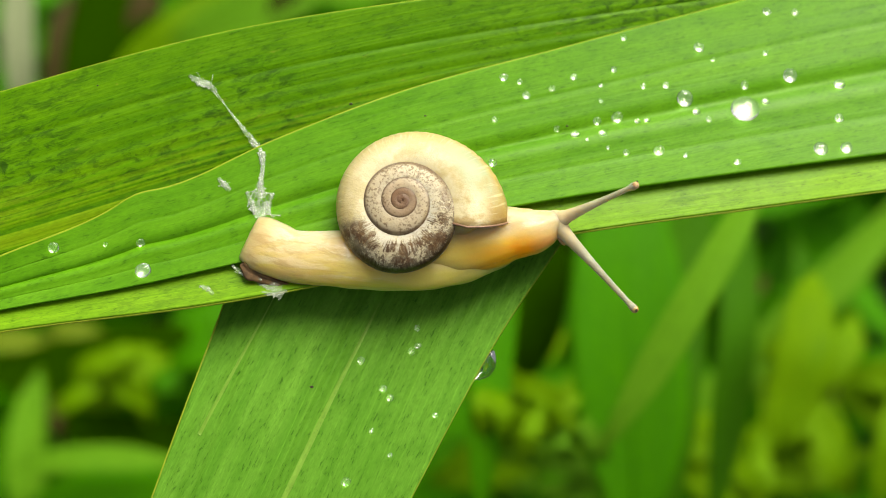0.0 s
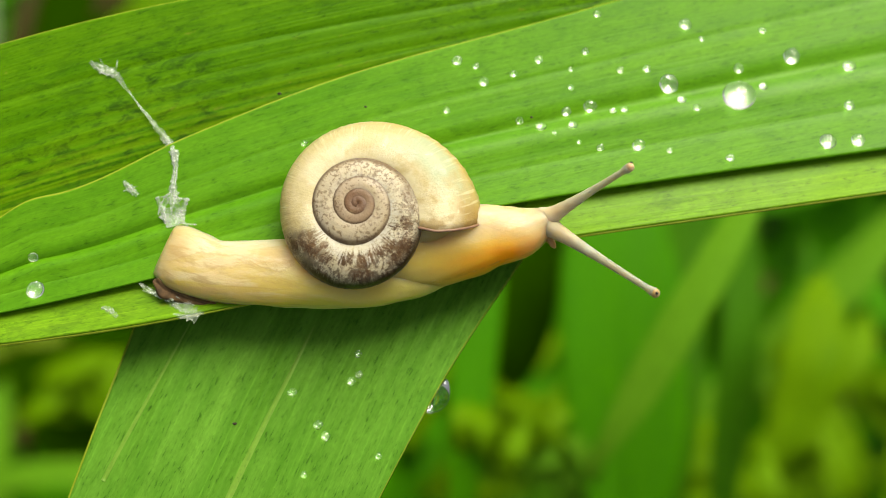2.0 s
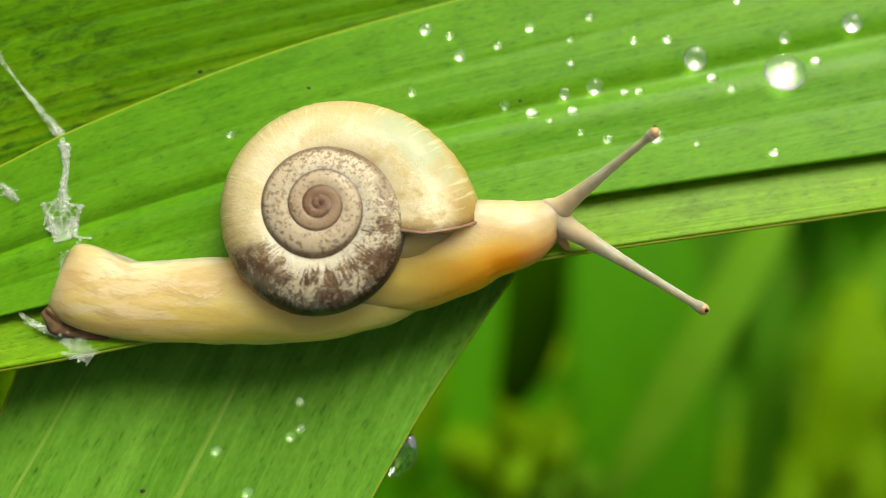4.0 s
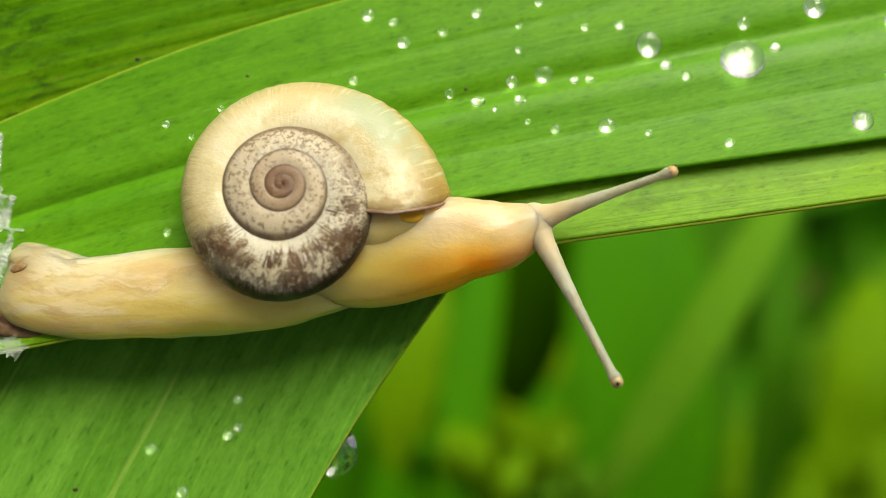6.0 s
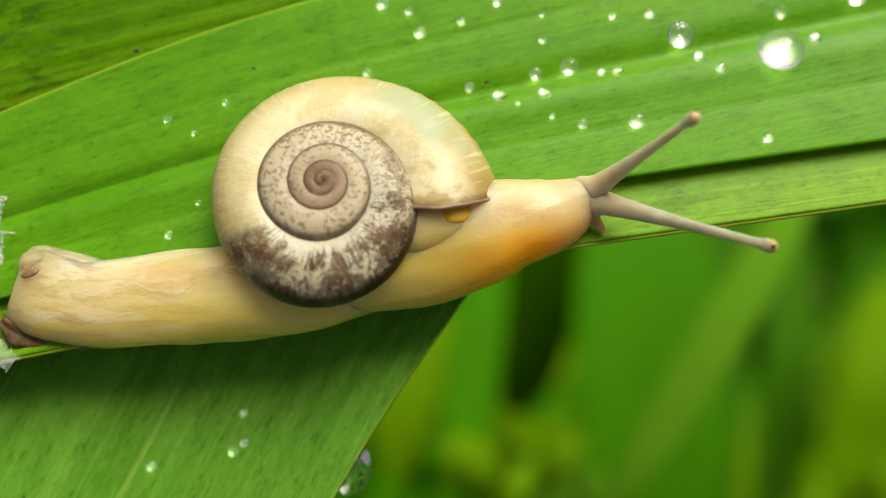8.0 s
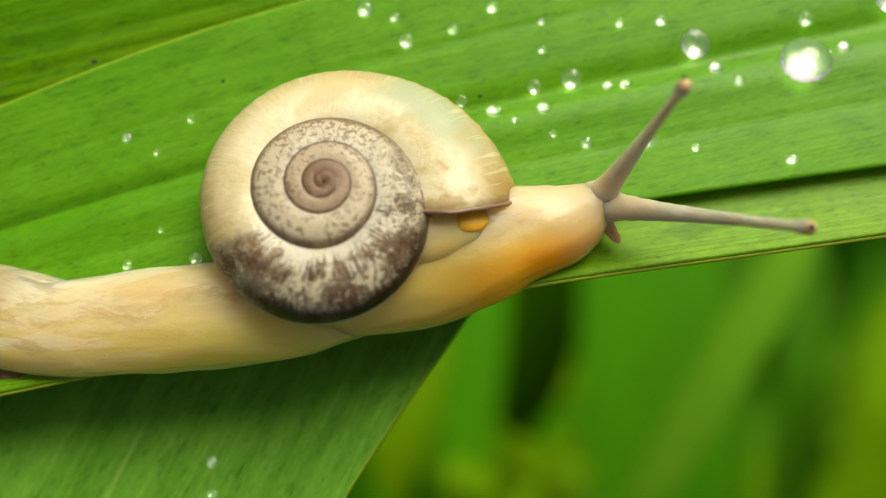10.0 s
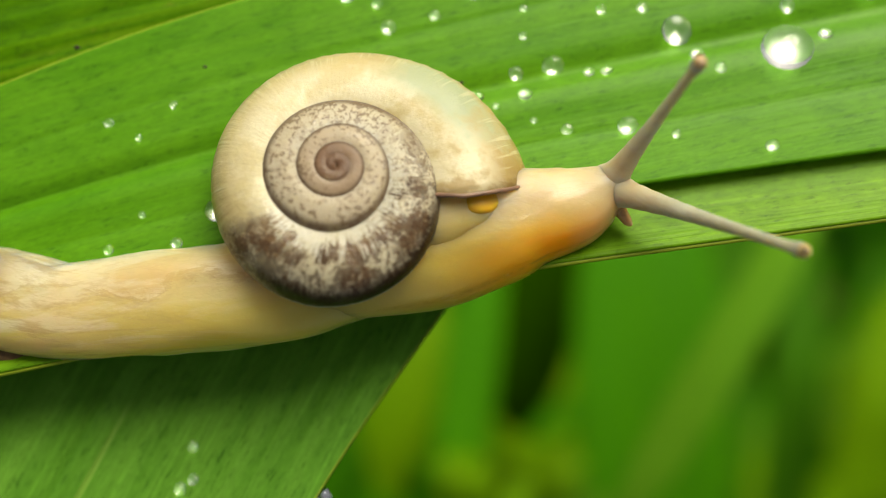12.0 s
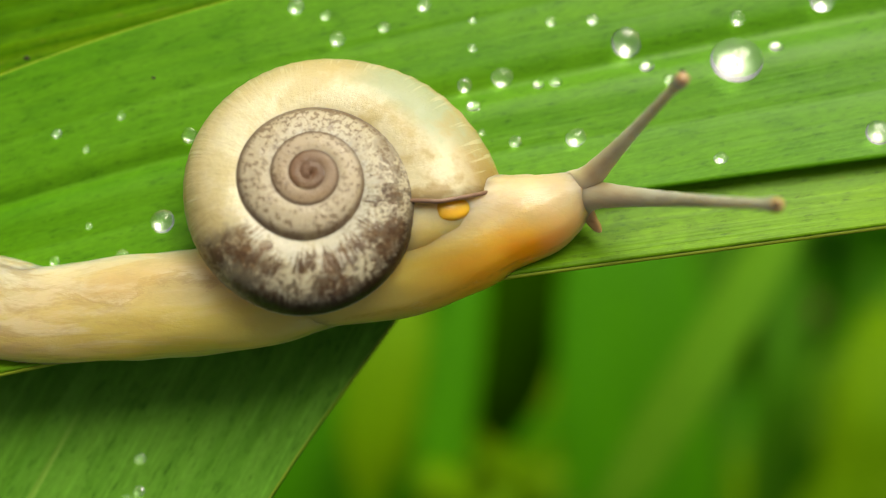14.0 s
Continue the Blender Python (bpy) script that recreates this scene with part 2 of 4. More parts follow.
def shell_material():
    """UV: x is the turn counted back from the mouth, y the way round the whorl."""
    m, nt, bs = nodes_of("shell_horn")
    n = Net(nt)
    u, v, _ = n.split(n.coords("UV"))
    wob = n.noise(n.coords("Object"), 700, 4, 0.6)
    uu = n.math("ADD", u, n.math("MULTIPLY", n.math("SUBTRACT", wob, 0.5), 0.08))
    base = n.ramp(n.math("DIVIDE", uu, 5.0), [
        (0.000, (0.34, 0.22, 0.07)), (0.010, (0.54, 0.42, 0.19)), (0.060, (0.62, 0.52, 0.29)), (0.085, (0.60, 0.51, 0.29)),
        (0.107, (0.50, 0.40, 0.19)), (0.118, (0.52, 0.47, 0.34)), (0.21, (0.58, 0.525, 0.41)), (0.28, (0.54, 0.47, 0.355)),
        (0.44, (0.48, 0.395, 0.29)), (0.54, (0.36, 0.265, 0.185)), (0.66, (0.20, 0.115, 0.07)), (0.8, (0.165, 0.09, 0.055))])
    # large brown blots with ragged rims on the older half of the last whorl
    p = n.noise(n.coords("Object", (1, 1, 0.5)), 560, 5, 0.6, 0.5)
    q = n.noise(n.coords("Object"), 2100, 6, 0.75, 0.8)
    spike = n.noise(n.coords("UV", (120, 5, 1)), 1.0, 4, 0.65, 0.6)
    reg = n.math("MULTIPLY", n.grey(uu, 0.535, 0.56), n.grey(uu, 0.98, 1.14, 1, 0))
    blot = n.node("ShaderNodeTexVoronoi")
    blot.inputs["Scale"].default_value = 1.0
    n.link(n.coords("UV", (20.0, 10.5, 1)), blot.inputs["Vector"])
    rag = n.math("ADD", n.math("MULTIPLY", n.math("SUBTRACT", q, 0.5), 1.5), n.math("MULTIPLY", n.math("SUBTRACT", spike, 0.5), 0.8))
    big = n.grey(n.math("ADD", blot.outputs["Distance"], rag), 0.60, 0.52)
    band = n.math("MULTIPLY", n.grey(n.math("ADD", v, n.math("MULTIPLY", rag, 0.10)), 0.29, 0.26), reg)
    brown = n.mix(n.grey(n.math("ADD", p, n.math("MULTIPLY", n.math("SUBTRACT", q, 0.5), 0.6)), 0.42, 0.60), (0.060, 0.026, 0.008), (0.185, 0.105, 0.048))
    col = n.mix(n.math("MULTIPLY", n.math("MULTIPLY", big, band), 0.94), base, brown)
    crack = n.grey(n.math("ABSOLUTE", n.math("SUBTRACT", n.noise(n.coords("UV", (26, 9, 1)), 1.0, 5, 0.7, 0.9), 0.5)), 0.008, 0.03, 1, 0)
    col = n.mix(n.math("MULTIPLY", n.math("MULTIPLY", crack, band), 0.7), col, (0.46, 0.40, 0.29))
    # dark net of small marks nearer the edge
    net = n.math("MULTIPLY", n.math("MULTIPLY", n.grey(n.math("ADD", q, n.math("MULTIPLY", n.math("SUBTRACT", p, 0.5), 0.35)), 0.49, 0.53), reg), n.grey(v, 0.27, 0.20))
    col = n.mix(n.math("MULTIPLY", net, 0.75), col, (0.045, 0.020, 0.008))
    # dark rim under the brown part, white bloom with spiked rims above it
    rimdark = n.math("MULTIPLY", n.math("MULTIPLY", n.grey(n.math("ADD", v, n.math("MULTIPLY", rag, 0.10)), 0.125, 0.07), n.grey(uu, 0.58, 0.66)), n.grey(uu, 0.92, 1.0, 1, 0))
    bloom = n.math("MULTIPLY", n.math("MULTIPLY", n.grey(n.math("ADD", v, n.math("MULTIPLY", n.math("ADD", rag, n.math("SUBTRACT", spike, 0.5)), 0.20)), 0.245, 0.275), n.grey(uu, 0.46, 0.60)), n.grey(uu, 1.25, 1.5, 1, 0))
    col = n.mix(n.math("MULTIPLY", bloom, 0.78), col, (0.62, 0.595, 0.52))
    dashes = n.math("MULTIPLY", n.math("MULTIPLY", n.grey(n.math("ADD", spike, n.math("MULTIPLY", n.math("SUBTRACT", q, 0.5), 0.6)), 0.565, 0.60), n.grey(uu, 0.9, 1.05)), n.math("MULTIPLY", n.grey(uu, 1.35, 1.6, 1, 0), n.grey(v, 0.30, 0.20)))
    col = n.mix(n.math("MULTIPLY", dashes, 0.45), col, (0.20, 0.125, 0.06))
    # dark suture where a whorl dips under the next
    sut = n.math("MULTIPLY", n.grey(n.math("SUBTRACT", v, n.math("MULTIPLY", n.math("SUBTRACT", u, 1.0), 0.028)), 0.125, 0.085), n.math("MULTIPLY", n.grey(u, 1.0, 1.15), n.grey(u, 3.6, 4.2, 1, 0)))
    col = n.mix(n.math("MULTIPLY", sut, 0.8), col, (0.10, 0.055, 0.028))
    # amber outer edge of the fresh whorl; its white crest highlights are painted in
    fresh = n.grey(uu, 0.50, 0.60, 1, 0)
    col = n.mix(n.math("MULTIPLY", n.math("MULTIPLY", n.grey(v, 0.11, 0.02), fresh), 0.6), col, (0.52, 0.35, 0.10))
    crest = n.math("MULTIPLY", n.math("MULTIPLY", n.grey(v, 0.14, 0.20), n.grey(v, 0.46, 0.32, 0, 1)), fresh)
    col = n.mix(n.math("MULTIPLY", n.math("MULTIPLY", crest, n.grey(wob, 0.42, 0.56, 0.3, 1)), 0.8), col, (0.80, 0.73, 0.52))
    # small specks along the middle whorls
    s = n.noise(n.coords("Object", (1, 1, 0.6)), 5200, 3, 0.6)
    reg2 = n.math("MULTIPLY", n.grey(uu, 0.60, 0.8), n.grey(uu, 2.6, 3.0, 1, 0))
    side = n.grey(v, 0.36, 0.20, 0.3, 1)
    col = n.mix(n.math("MULTIPLY", n.math("MULTIPLY", n.grey(n.math("ADD", s, n.math("MULTIPLY", n.math("SUBTRACT", p, 0.5), 0.35)), 0.54, 0.58), reg2), n.math("MULTIPLY", side, 0.62)), col, (0.12, 0.065, 0.03))
    # grey scrapes, pale flecks
    f = n.noise(n.coords("Object"), 520, 6, 0.72)
    col = n.mix(n.math("MULTIPLY", n.grey(f, 0.57, 0.68), 0.25), col, (0.64, 0.55, 0.32))
    g = n.noise(n.coords("Object", (1, 1, 1), 0.7), 900, 5, 0.7)
    col = n.mix(n.math("MULTIPLY", n.math("MULTIPLY", n.grey(g, 0.58, 0.66), n.grey(uu, 0.6, 0.7)), 0.30), col, (0.38, 0.34, 0.27))
    green = n.math("MULTIPLY", n.math("MULTIPLY", n.grey(uu, 0.035, 0.065), n.grey(uu, 0.13, 0.19, 1, 0)),
                   n.math("MULTIPLY", n.grey(v, 0.06, 0.11), n.grey(v, 0.20, 0.25, 1, 0)))
    col = n.mix(n.math("MULTIPLY", green, 0.9), col, (0.43, 0.50, 0.34))
    col = n.mix(n.math("MULTIPLY", rimdark, 0.9), col, (0.026, 0.012, 0.005))
    # pale ticks along the outer edge of the fresh whorl
    tick = n.noise(n.coords("UV", (230, 4, 1)), 1.0, 2, 0.5, 0.4)
    band = n.math("MULTIPLY", n.math("MULTIPLY", n.grey(v, 0.02, 0.05), n.grey(v, 0.12, 0.17, 1, 0)), n.grey(u, 0.52, 0.60, 1, 0))
    col = n.mix(n.math("MULTIPLY", n.math("MULTIPLY", n.grey(tick, 0.56, 0.61), n.math("MULTIPLY", band, n.grey(wob, 0.40, 0.56))), 0.5), col, (0.80, 0.74, 0.50))
    lines0 = n.noise(n.coords("UV", (34, 2.5, 1)), 1.0, 3, 0.6)
    n.link(n.mix(1.0, col, (0.83, 0.81, 0.755), "MULTIPLY"), bs.inputs["Base Color"])
    n.link(n.grey(f, 0.35, 0.65, 0.46, 0.30), bs.inputs["Roughness"])
    bs.inputs["Specular IOR Level"].default_value = 0.22
    bs.inputs["Subsurface Weight"].default_value = 0.22
    bs.inputs["Subsurface Radius"].default_value = (1.0, 0.7, 0.3)
    bs.inputs["Subsurface Scale"].default_value = 0.9 * MM
    n.link(n.grey(wob, 0.47, 0.57, 0.02, 0.5), bs.inputs["Coat Weight"])
    n.link(n.bump(n.math("ADD", f, n.math("MULTIPLY", lines0, 0.5)), 0.30), bs.inputs["Coat Normal"])
    bs.inputs["Coat IOR"].default_value = 1.6
    bs.inputs["Coat Roughness"].default_value = 0.12
    lines = n.noise(n.coords("UV", (40, 3.0, 1)), 1.0, 3, 0.6)
    ridges = n.math("MULTIPLY", n.noise(n.coords("UV", (95, 1.6, 1)), 1.0, 3, 0.6, 0.3), fresh)
    h = n.math("ADD", n.math("ADD", n.math("MULTIPLY", lines, 0.15), n.math("MULTIPLY", ridges, 0.16)), n.math("ADD", n.math("MULTIPLY", f, 0.6), n.math("MULTIPLY", n.math("MULTIPLY", tick, band), 0.25)))
    n.link(n.bump(n.math("ADD", h, n.math("MULTIPLY", s, 0.06)), 0.15), bs.inputs["Normal"])
    return m


def skin_material(name, upper, flank, low, glow=None, glow_x=(4, 8), film=False, rough=0.38, lines=0.5, tip=None, tip_x=(8.6, 11.4), back=None, depth=3.0, lower=0.0, wetness=0.6):
    """Wet snail skin. UV: x along the body in mm, y round it (0 upper edge, 0.25 crest, 0.5 lower edge).
    low: the foot fringe; glow: the colour of the inner organs that shine through the flank."""
    m, nt, bs = nodes_of(name)
    n = Net(nt)
    u, v, _ = n.split(n.coords("UV"))
    k = n.noise(n.coords("Object", (0.5, 1.0, 1.0)), 380, 5, 0.6)
    g = n.noise(n.coords("Object", (0.7, 1, 1)), 2200, 4, 0.65)
    vv = n.math("ADD", n.math("SUBTRACT", v, lower), n.math("MULTIPLY", n.math("SUBTRACT", k, 0.5), 0.16))
    col = n.mix(n.grey(vv, 0.20, 0.31), upper, flank)
    col = n.mix(n.grey(vv, 0.33, 0.43), col, low)
    if glow:
        mask = n.math("MULTIPLY", n.math("MULTIPLY", n.grey(vv, 0.25, 0.34), n.grey(vv, 0.50, 0.42, 0.35, 1)), n.grey(u, *glow_x))
        col = n.mix(n.math("MULTIPLY", mask, 0.92), col, glow)
    if back:        # behind the shell the flank is as yellow as the foot
        col = n.mix(n.grey(n.math("ADD", u, n.math("MULTIPLY", n.math("SUBTRACT", k, 0.5), 3.0)), 6.0, 1.0), col, back)
    if tip:         # the front of the head, as grey as the stalks
        col = n.mix(n.grey(n.math("ADD", u, n.math("MULTIPLY", n.math("SUBTRACT", k, 0.5), 2.0)), *tip_x), col, tip)
    col = n.mix(n.math("MULTIPLY", n.grey(k, 0.38, 0.70, 0.0, 0.25), n.grey(vv, 0.36, 0.20)), col, tuple(min(1, c * 1.35 + 0.03) for c in upper))
    if film:        # slime film along the upper flank, its ragged pale highlight painted in
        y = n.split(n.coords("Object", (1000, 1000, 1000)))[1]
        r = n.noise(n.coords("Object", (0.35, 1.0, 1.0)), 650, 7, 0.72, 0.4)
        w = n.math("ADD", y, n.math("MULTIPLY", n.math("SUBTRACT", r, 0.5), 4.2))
        film_sheen = n.grey(w, -3.8, -3.5)
        col = n.mix(n.math("MULTIPLY", film_sheen, 0.6), col, (0.61, 0.51, 0.35))
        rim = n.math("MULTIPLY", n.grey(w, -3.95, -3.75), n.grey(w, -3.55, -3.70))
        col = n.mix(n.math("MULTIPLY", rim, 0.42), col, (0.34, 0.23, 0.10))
    if film:        # fibres along the tail, tawny tail end
        fib = n.noise(n.coords("UV", (0.5, 26, 1)), 1.0, 4, 0.65, 0.3)
        pale = n.noise(n.coords("Object", (0.16, 1.0, 0.7)), 750, 6, 0.62, 0.5)
        col = n.mix(n.math("MULTIPLY", n.math("MULTIPLY", n.grey(pale, 0.52, 0.62), n.grey(u, 0.5, -4.0)), 0.7), col, (0.64, 0.55, 0.37))
        col = n.mix(n.math("MULTIPLY", n.math("MULTIPLY", n.grey(pale, 0.47, 0.40), n.grey(u, 1.0, -4.0, 0.2, 1)), 0.7), col, (0.52, 0.37, 0.15))
        col = n.mix(n.math("MULTIPLY", n.math("MULTIPLY", n.grey(u, -5.0, -9.0), n.grey(k, 0.40, 0.60)), 0.55), col, (0.58, 0.41, 0.22))
        rear = n.grey(u, -1.0, -8.5)
        col = n.mix(n.math("MULTIPLY", n.math("MULTIPLY", n.grey(fib, 0.48, 0.62), rear), 0.55), col, (0.36, 0.24, 0.09))
        col = n.mix(n.math("MULTIPLY", n.grey(n.math("ADD", u, n.math("MULTIPLY", n.math("SUBTRACT", k, 0.5), 3.0)), -10.0, -11.3), 0.6), col, (0.45, 0.30, 0.11))
    seam = n.math("ABSOLUTE", n.math("SUBTRACT", n.math("ADD", v, n.math("MULTIPLY", n.math("SUBTRACT", k, 0.5), 0.05)), 0.452))
    col = n.mix(n.math("MULTIPLY", n.math("MULTIPLY", n.grey(seam, 0.012, 0.002), n.grey(g, 0.38, 0.55)), 0.35), col, tuple(c * 0.55 for c in low))
    # fine furrows between the skin's grains
    f1 = n.noise(n.coords("Object", (0.45, 1.0, 1.0)), 1500, 3, 0.55, 0.5)
    furrow = n.grey(n.math("ABSOLUTE", n.math("SUBTRACT", f1, 0.5)), 0.0, 0.055, 1, 0)
    upmask = n.grey(vv, 0.36, 0.20, 0.15, 1)
    col = n.mix(n.math("MULTIPLY", n.math("MULTIPLY", furrow, upmask), lines), col, tuple(c * 0.55 for c in flank))
    fl = n.noise(n.coords("Object", (0.5, 1, 1), 0.4), 1300, 4, 0.7)
    col = n.mix(n.math("MULTIPLY", n.grey(fl, 0.61, 0.69), 0.16), col, (0.72, 0.62, 0.38))
    n.link(col, bs.inputs["Base Color"])
    bs.inputs["Roughness"].default_value = rough
    bs.inputs["Specular IOR Level"].default_value = 0.35
    bs.inputs["Subsurface Weight"].default_value = 1.0
    bs.inputs["Subsurface Radius"].default_value = (1.0, 0.80, 0.42)
    bs.inputs["Subsurface Scale"].default_value = depth * MM
    h = n.math("SUBTRACT", n.math("ADD", n.math("MULTIPLY", k, 0.8), n.math("MULTIPLY", g, 0.45)), n.math("MULTIPLY", n.math("MULTIPLY", furrow, upmask), 0.05))
    n.link(n.bump(h, 0.05), bs.inputs["Normal"])
    wet = n.noise(n.coords("Object", (0.4, 1.1, 1.1)), 520, 4, 0.55, 0.6)       # slime film, smooth in some places and gone in others
    n.link(n.grey(wet, 0.43, 0.56, 0.0, wetness), bs.inputs["Coat Weight"])
    bs.inputs["Coat IOR"].default_value = 1.65
    bs.inputs["Coat Roughness"].default_value = 0.07
    n.link(n.bump(wet, 0.22), bs.inputs["Coat Normal"])
    return m


def tentacle_material():
    """Grey translucent stalk, cream where it leaves the head; UV x in mm along it."""
    m, nt, bs = nodes_of("flesh_grey")
    n = Net(nt)
    u, v, _ = n.split(n.coords("UV"))
    k = n.noise(n.coords("Object", (0.5, 1, 1)), 900, 4, 0.6)
    s = n.noise(n.coords("Object", (0.6, 1, 1), 0.2), 2600, 3, 0.6)
    col = n.ramp(k, [(0.3, (0.23, 0.235, 0.18)), (0.7, (0.35, 0.355, 0.285))])
    ridge = n.grey(n.math("ABSOLUTE", n.math("SUBTRACT", n.math("ADD", v, n.math("MULTIPLY", n.math("SUBTRACT", k, 0.5), 0.14)), 0.22)), 0.10, 0.03)
    col = n.mix(n.math("MULTIPLY", n.math("MULTIPLY", ridge, n.grey(s, 0.40, 0.58)), 0.28), col, (0.20, 0.175, 0.14))
    col = n.mix(n.math("MULTIPLY", n.grey(s, 0.55, 0.64), 0.25), col, (0.22, 0.19, 0.15))
    col = n.mix(n.grey(n.math("ADD", u, n.math("MULTIPLY", k, 2.0)), 2.2, 5.4), (0.53, 0.43, 0.27), col)
    n.link(col, bs.inputs["Base Color"])
    bs.inputs["Roughness"].default_value = 0.5
    bs.inputs["Specular IOR Level"].default_value = 0.15
    bs.inputs["Subsurface Weight"].default_value = 1.0
    bs.inputs["Subsurface Radius"].default_value = (1.0, 0.8, 0.5)
    bs.inputs["Subsurface Scale"].default_value = 1.5 * MM
    n.link(n.bump(n.math("ADD", k, n.math("MULTIPLY", s, 0.5)), 0.05), bs.inputs["Normal"])
    bs.inputs["Coat Weight"].default_value = 0.05
    bs.inputs["Coat Roughness"].default_value = 0.2
    return m


def plain_material(name, col, rough=0.5, vary=0.3, scale=1500):
    m, nt, bs = nodes_of(name)
    n = Net(nt)
    k = n.noise(n.coords("Object"), scale, 4, 0.6)
    n.link(n.ramp(k, [(0.3, tuple(c * (1 - vary) for c in col)), (0.7, tuple(min(1, c * (1 + vary)) for c in col))]), bs.inputs["Base Color"])
    bs.inputs["Roughness"].default_value = rough
    return m


WATER = water_material("water", 0.02)
DROP_MIRROR = drop_mirror_material("drop_mirror", 0.27)
DROP_MIRROR_MID = drop_mirror_material("mid_drop_mirror", 0.15)
DROP_MIRROR_THIN = drop_mirror_material("thin_drop_mirror", 0.08)
WATER_CLEAR = water_material("water_clear", 0.04)
SLIME = slime_material()
SHELL = shell_material()
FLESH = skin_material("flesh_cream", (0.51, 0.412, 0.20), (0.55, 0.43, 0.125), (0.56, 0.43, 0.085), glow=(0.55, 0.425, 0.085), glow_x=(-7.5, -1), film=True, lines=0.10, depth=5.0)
FLESH_HEAD = skin_material("flesh_orange", (0.53, 0.415, 0.24), (0.60, 0.40, 0.055), (0.61, 0.41, 0.035), glow=(0.85, 0.37, 0.003), glow_x=(3.0, 8.0), lines=0.10, tip=(0.52, 0.41, 0.25), back=(0.56, 0.43, 0.10), depth=3.2, lower=0.045, wetness=0.25)
FLESH_PALE = skin_material("flesh_pale", (0.56, 0.43, 0.22), (0.58, 0.42, 0.16), (0.66, 0.42, 0.10), lines=0.12, glow=(0.80, 0.44, 0.03), glow_x=(3.0, 7.0), depth=3.0)
FLESH_GREY = tentacle_material()
YOLK = skin_material("mantle_edge", (0.66, 0.38, 0.03), (0.66, 0.37, 0.02), (0.62, 0.33, 0.012), lines=0.0, depth=0.4)
DIRT = plain_material("dirt", (0.035, 0.024, 0.010), 0.8, 0.5)
OCHRE = plain_material("ochre_spot", (0.25, 0.145, 0.055), 0.45, 0.4, 2500)
BROWN = plain_material("brown_crust", (0.11, 0.06, 0.022), 0.8, 0.6)
LIP = plain_material("shell_lip", (0.22, 0.125, 0.08), 0.35)
EYE = plain_material("eye_black", (0.01, 0.008, 0.006), 0.2)
TIP = skin_material("tentacle_tip", (0.50, 0.36, 0.16), (0.50, 0.36, 0.16), (0.50, 0.36, 0.16), depth=0.3)
TIP_RED = skin_material("tentacle_tip_red", (0.48, 0.32, 0.17), (0.48, 0.32, 0.17), (0.48, 0.32, 0.17), depth=0.3)
FEELER = skin_material("feeler_tan", (0.50, 0.30, 0.12), (0.50, 0.30, 0.12), (0.46, 0.26, 0.09), depth=0.4)
SOIL = plain_material("soil", (0.016, 0.024, 0.005), 0.9, 0.7, 40)


# ---- leaves ----
def blade(name, left, right, profile, nu, nv, material, label, ripple=0.0, seed=0):
    """One grass blade between two edges (control points x, y, z in mm). profile(s, v) lifts the surface."""
    s = np.linspace(0, 1, nu)
    a, b = hermite(left, s), hermite(right, s)
    rnd = np.random.RandomState(seed)
    if ripple:
        ph = rnd.rand(6) * 7
        wob = sum(np.sin(s * (18 + 23 * k) + ph[k]) / (1 + k) for k in range(6))
        a[:, 1] += ripple * wob
    v = np.linspace(0, 1, nv)
    p = a[:, None] * (1 - v)[None, :, None] + b[:, None] * v[None, :, None]
    p[..., 2] += profile(s[:, None], v[None, :])
    mid = (a + b) / 2
    along = np.concatenate([[0], np.cumsum(np.linalg.norm(np.diff(mid, axis=0), axis=1))])
    wid = np.linalg.norm(b - a, axis=1)
    uv = np.stack([np.repeat(along, nv), (wid[:, None] * (v - 0.5)[None]).ravel() + seed * 37.0], 1)
    top = p.reshape(-1, 3)
    me = mesh(name, top, grid_faces(nu, nv), material, uv)
    ob = new("blade", me)
    so = ob.modifiers.new("thickness", "SOLIDIFY")
    so.thickness, so.offset = 0.22 * MM, -1.0
    leaf = empty(name)
    ob.parent = leaf
    tagged(leaf, label, "leaf")
    return leaf, top


def groove(v, at, width, depth):
    return -depth * np.exp(-((v - at) / width) ** 2)


# main blade under the snail; left edge is the wavy upper margin
B_UP = [(-47, -6.9, -0.2), (-32.2, -0.5, 0.3), (-24.6, 2.7, 0.5), (-22.4, 4.0, 0.65), (-20.3, 4.5, 0.6), (-12.7, 7.9, 0.8), (-3.5, 11.6, 0.7), (9.4, 15.4, 0.3), (21.2, 18.8, -0.2), (45, 25, -1.5), (80, 31, -5)]
B_LOW = [(-47, -7.4, -0.4), (-32.1, -4.4, -0.1), (-22, -2.6, 0), (-14.2, -0.9, 0.1), (9.9, 3.8, 0.2), (21.9, 5.5, 0.1), (33.4, 7.0, 0), (55, 10, -1.2), (80, 13, -5)]
leaf_b, B_TOP = blade("grass_leaf", B_UP, B_LOW, lambda s, v: groove(v, 0.56, 0.05, 0.30) + groove(v, 0.30, 0.02, 0.03) + groove(v, 0.80, 0.02, 0.04)
                      - 0.25 * np.sin(np.pi * v) + 0.12 * np.exp(-((v - 0.66) / 0.07) ** 2),
                      320, 90, LEAF_MAIN, "long green grass leaf with parallel veins and raindrops", ripple=0.0, seed=1)
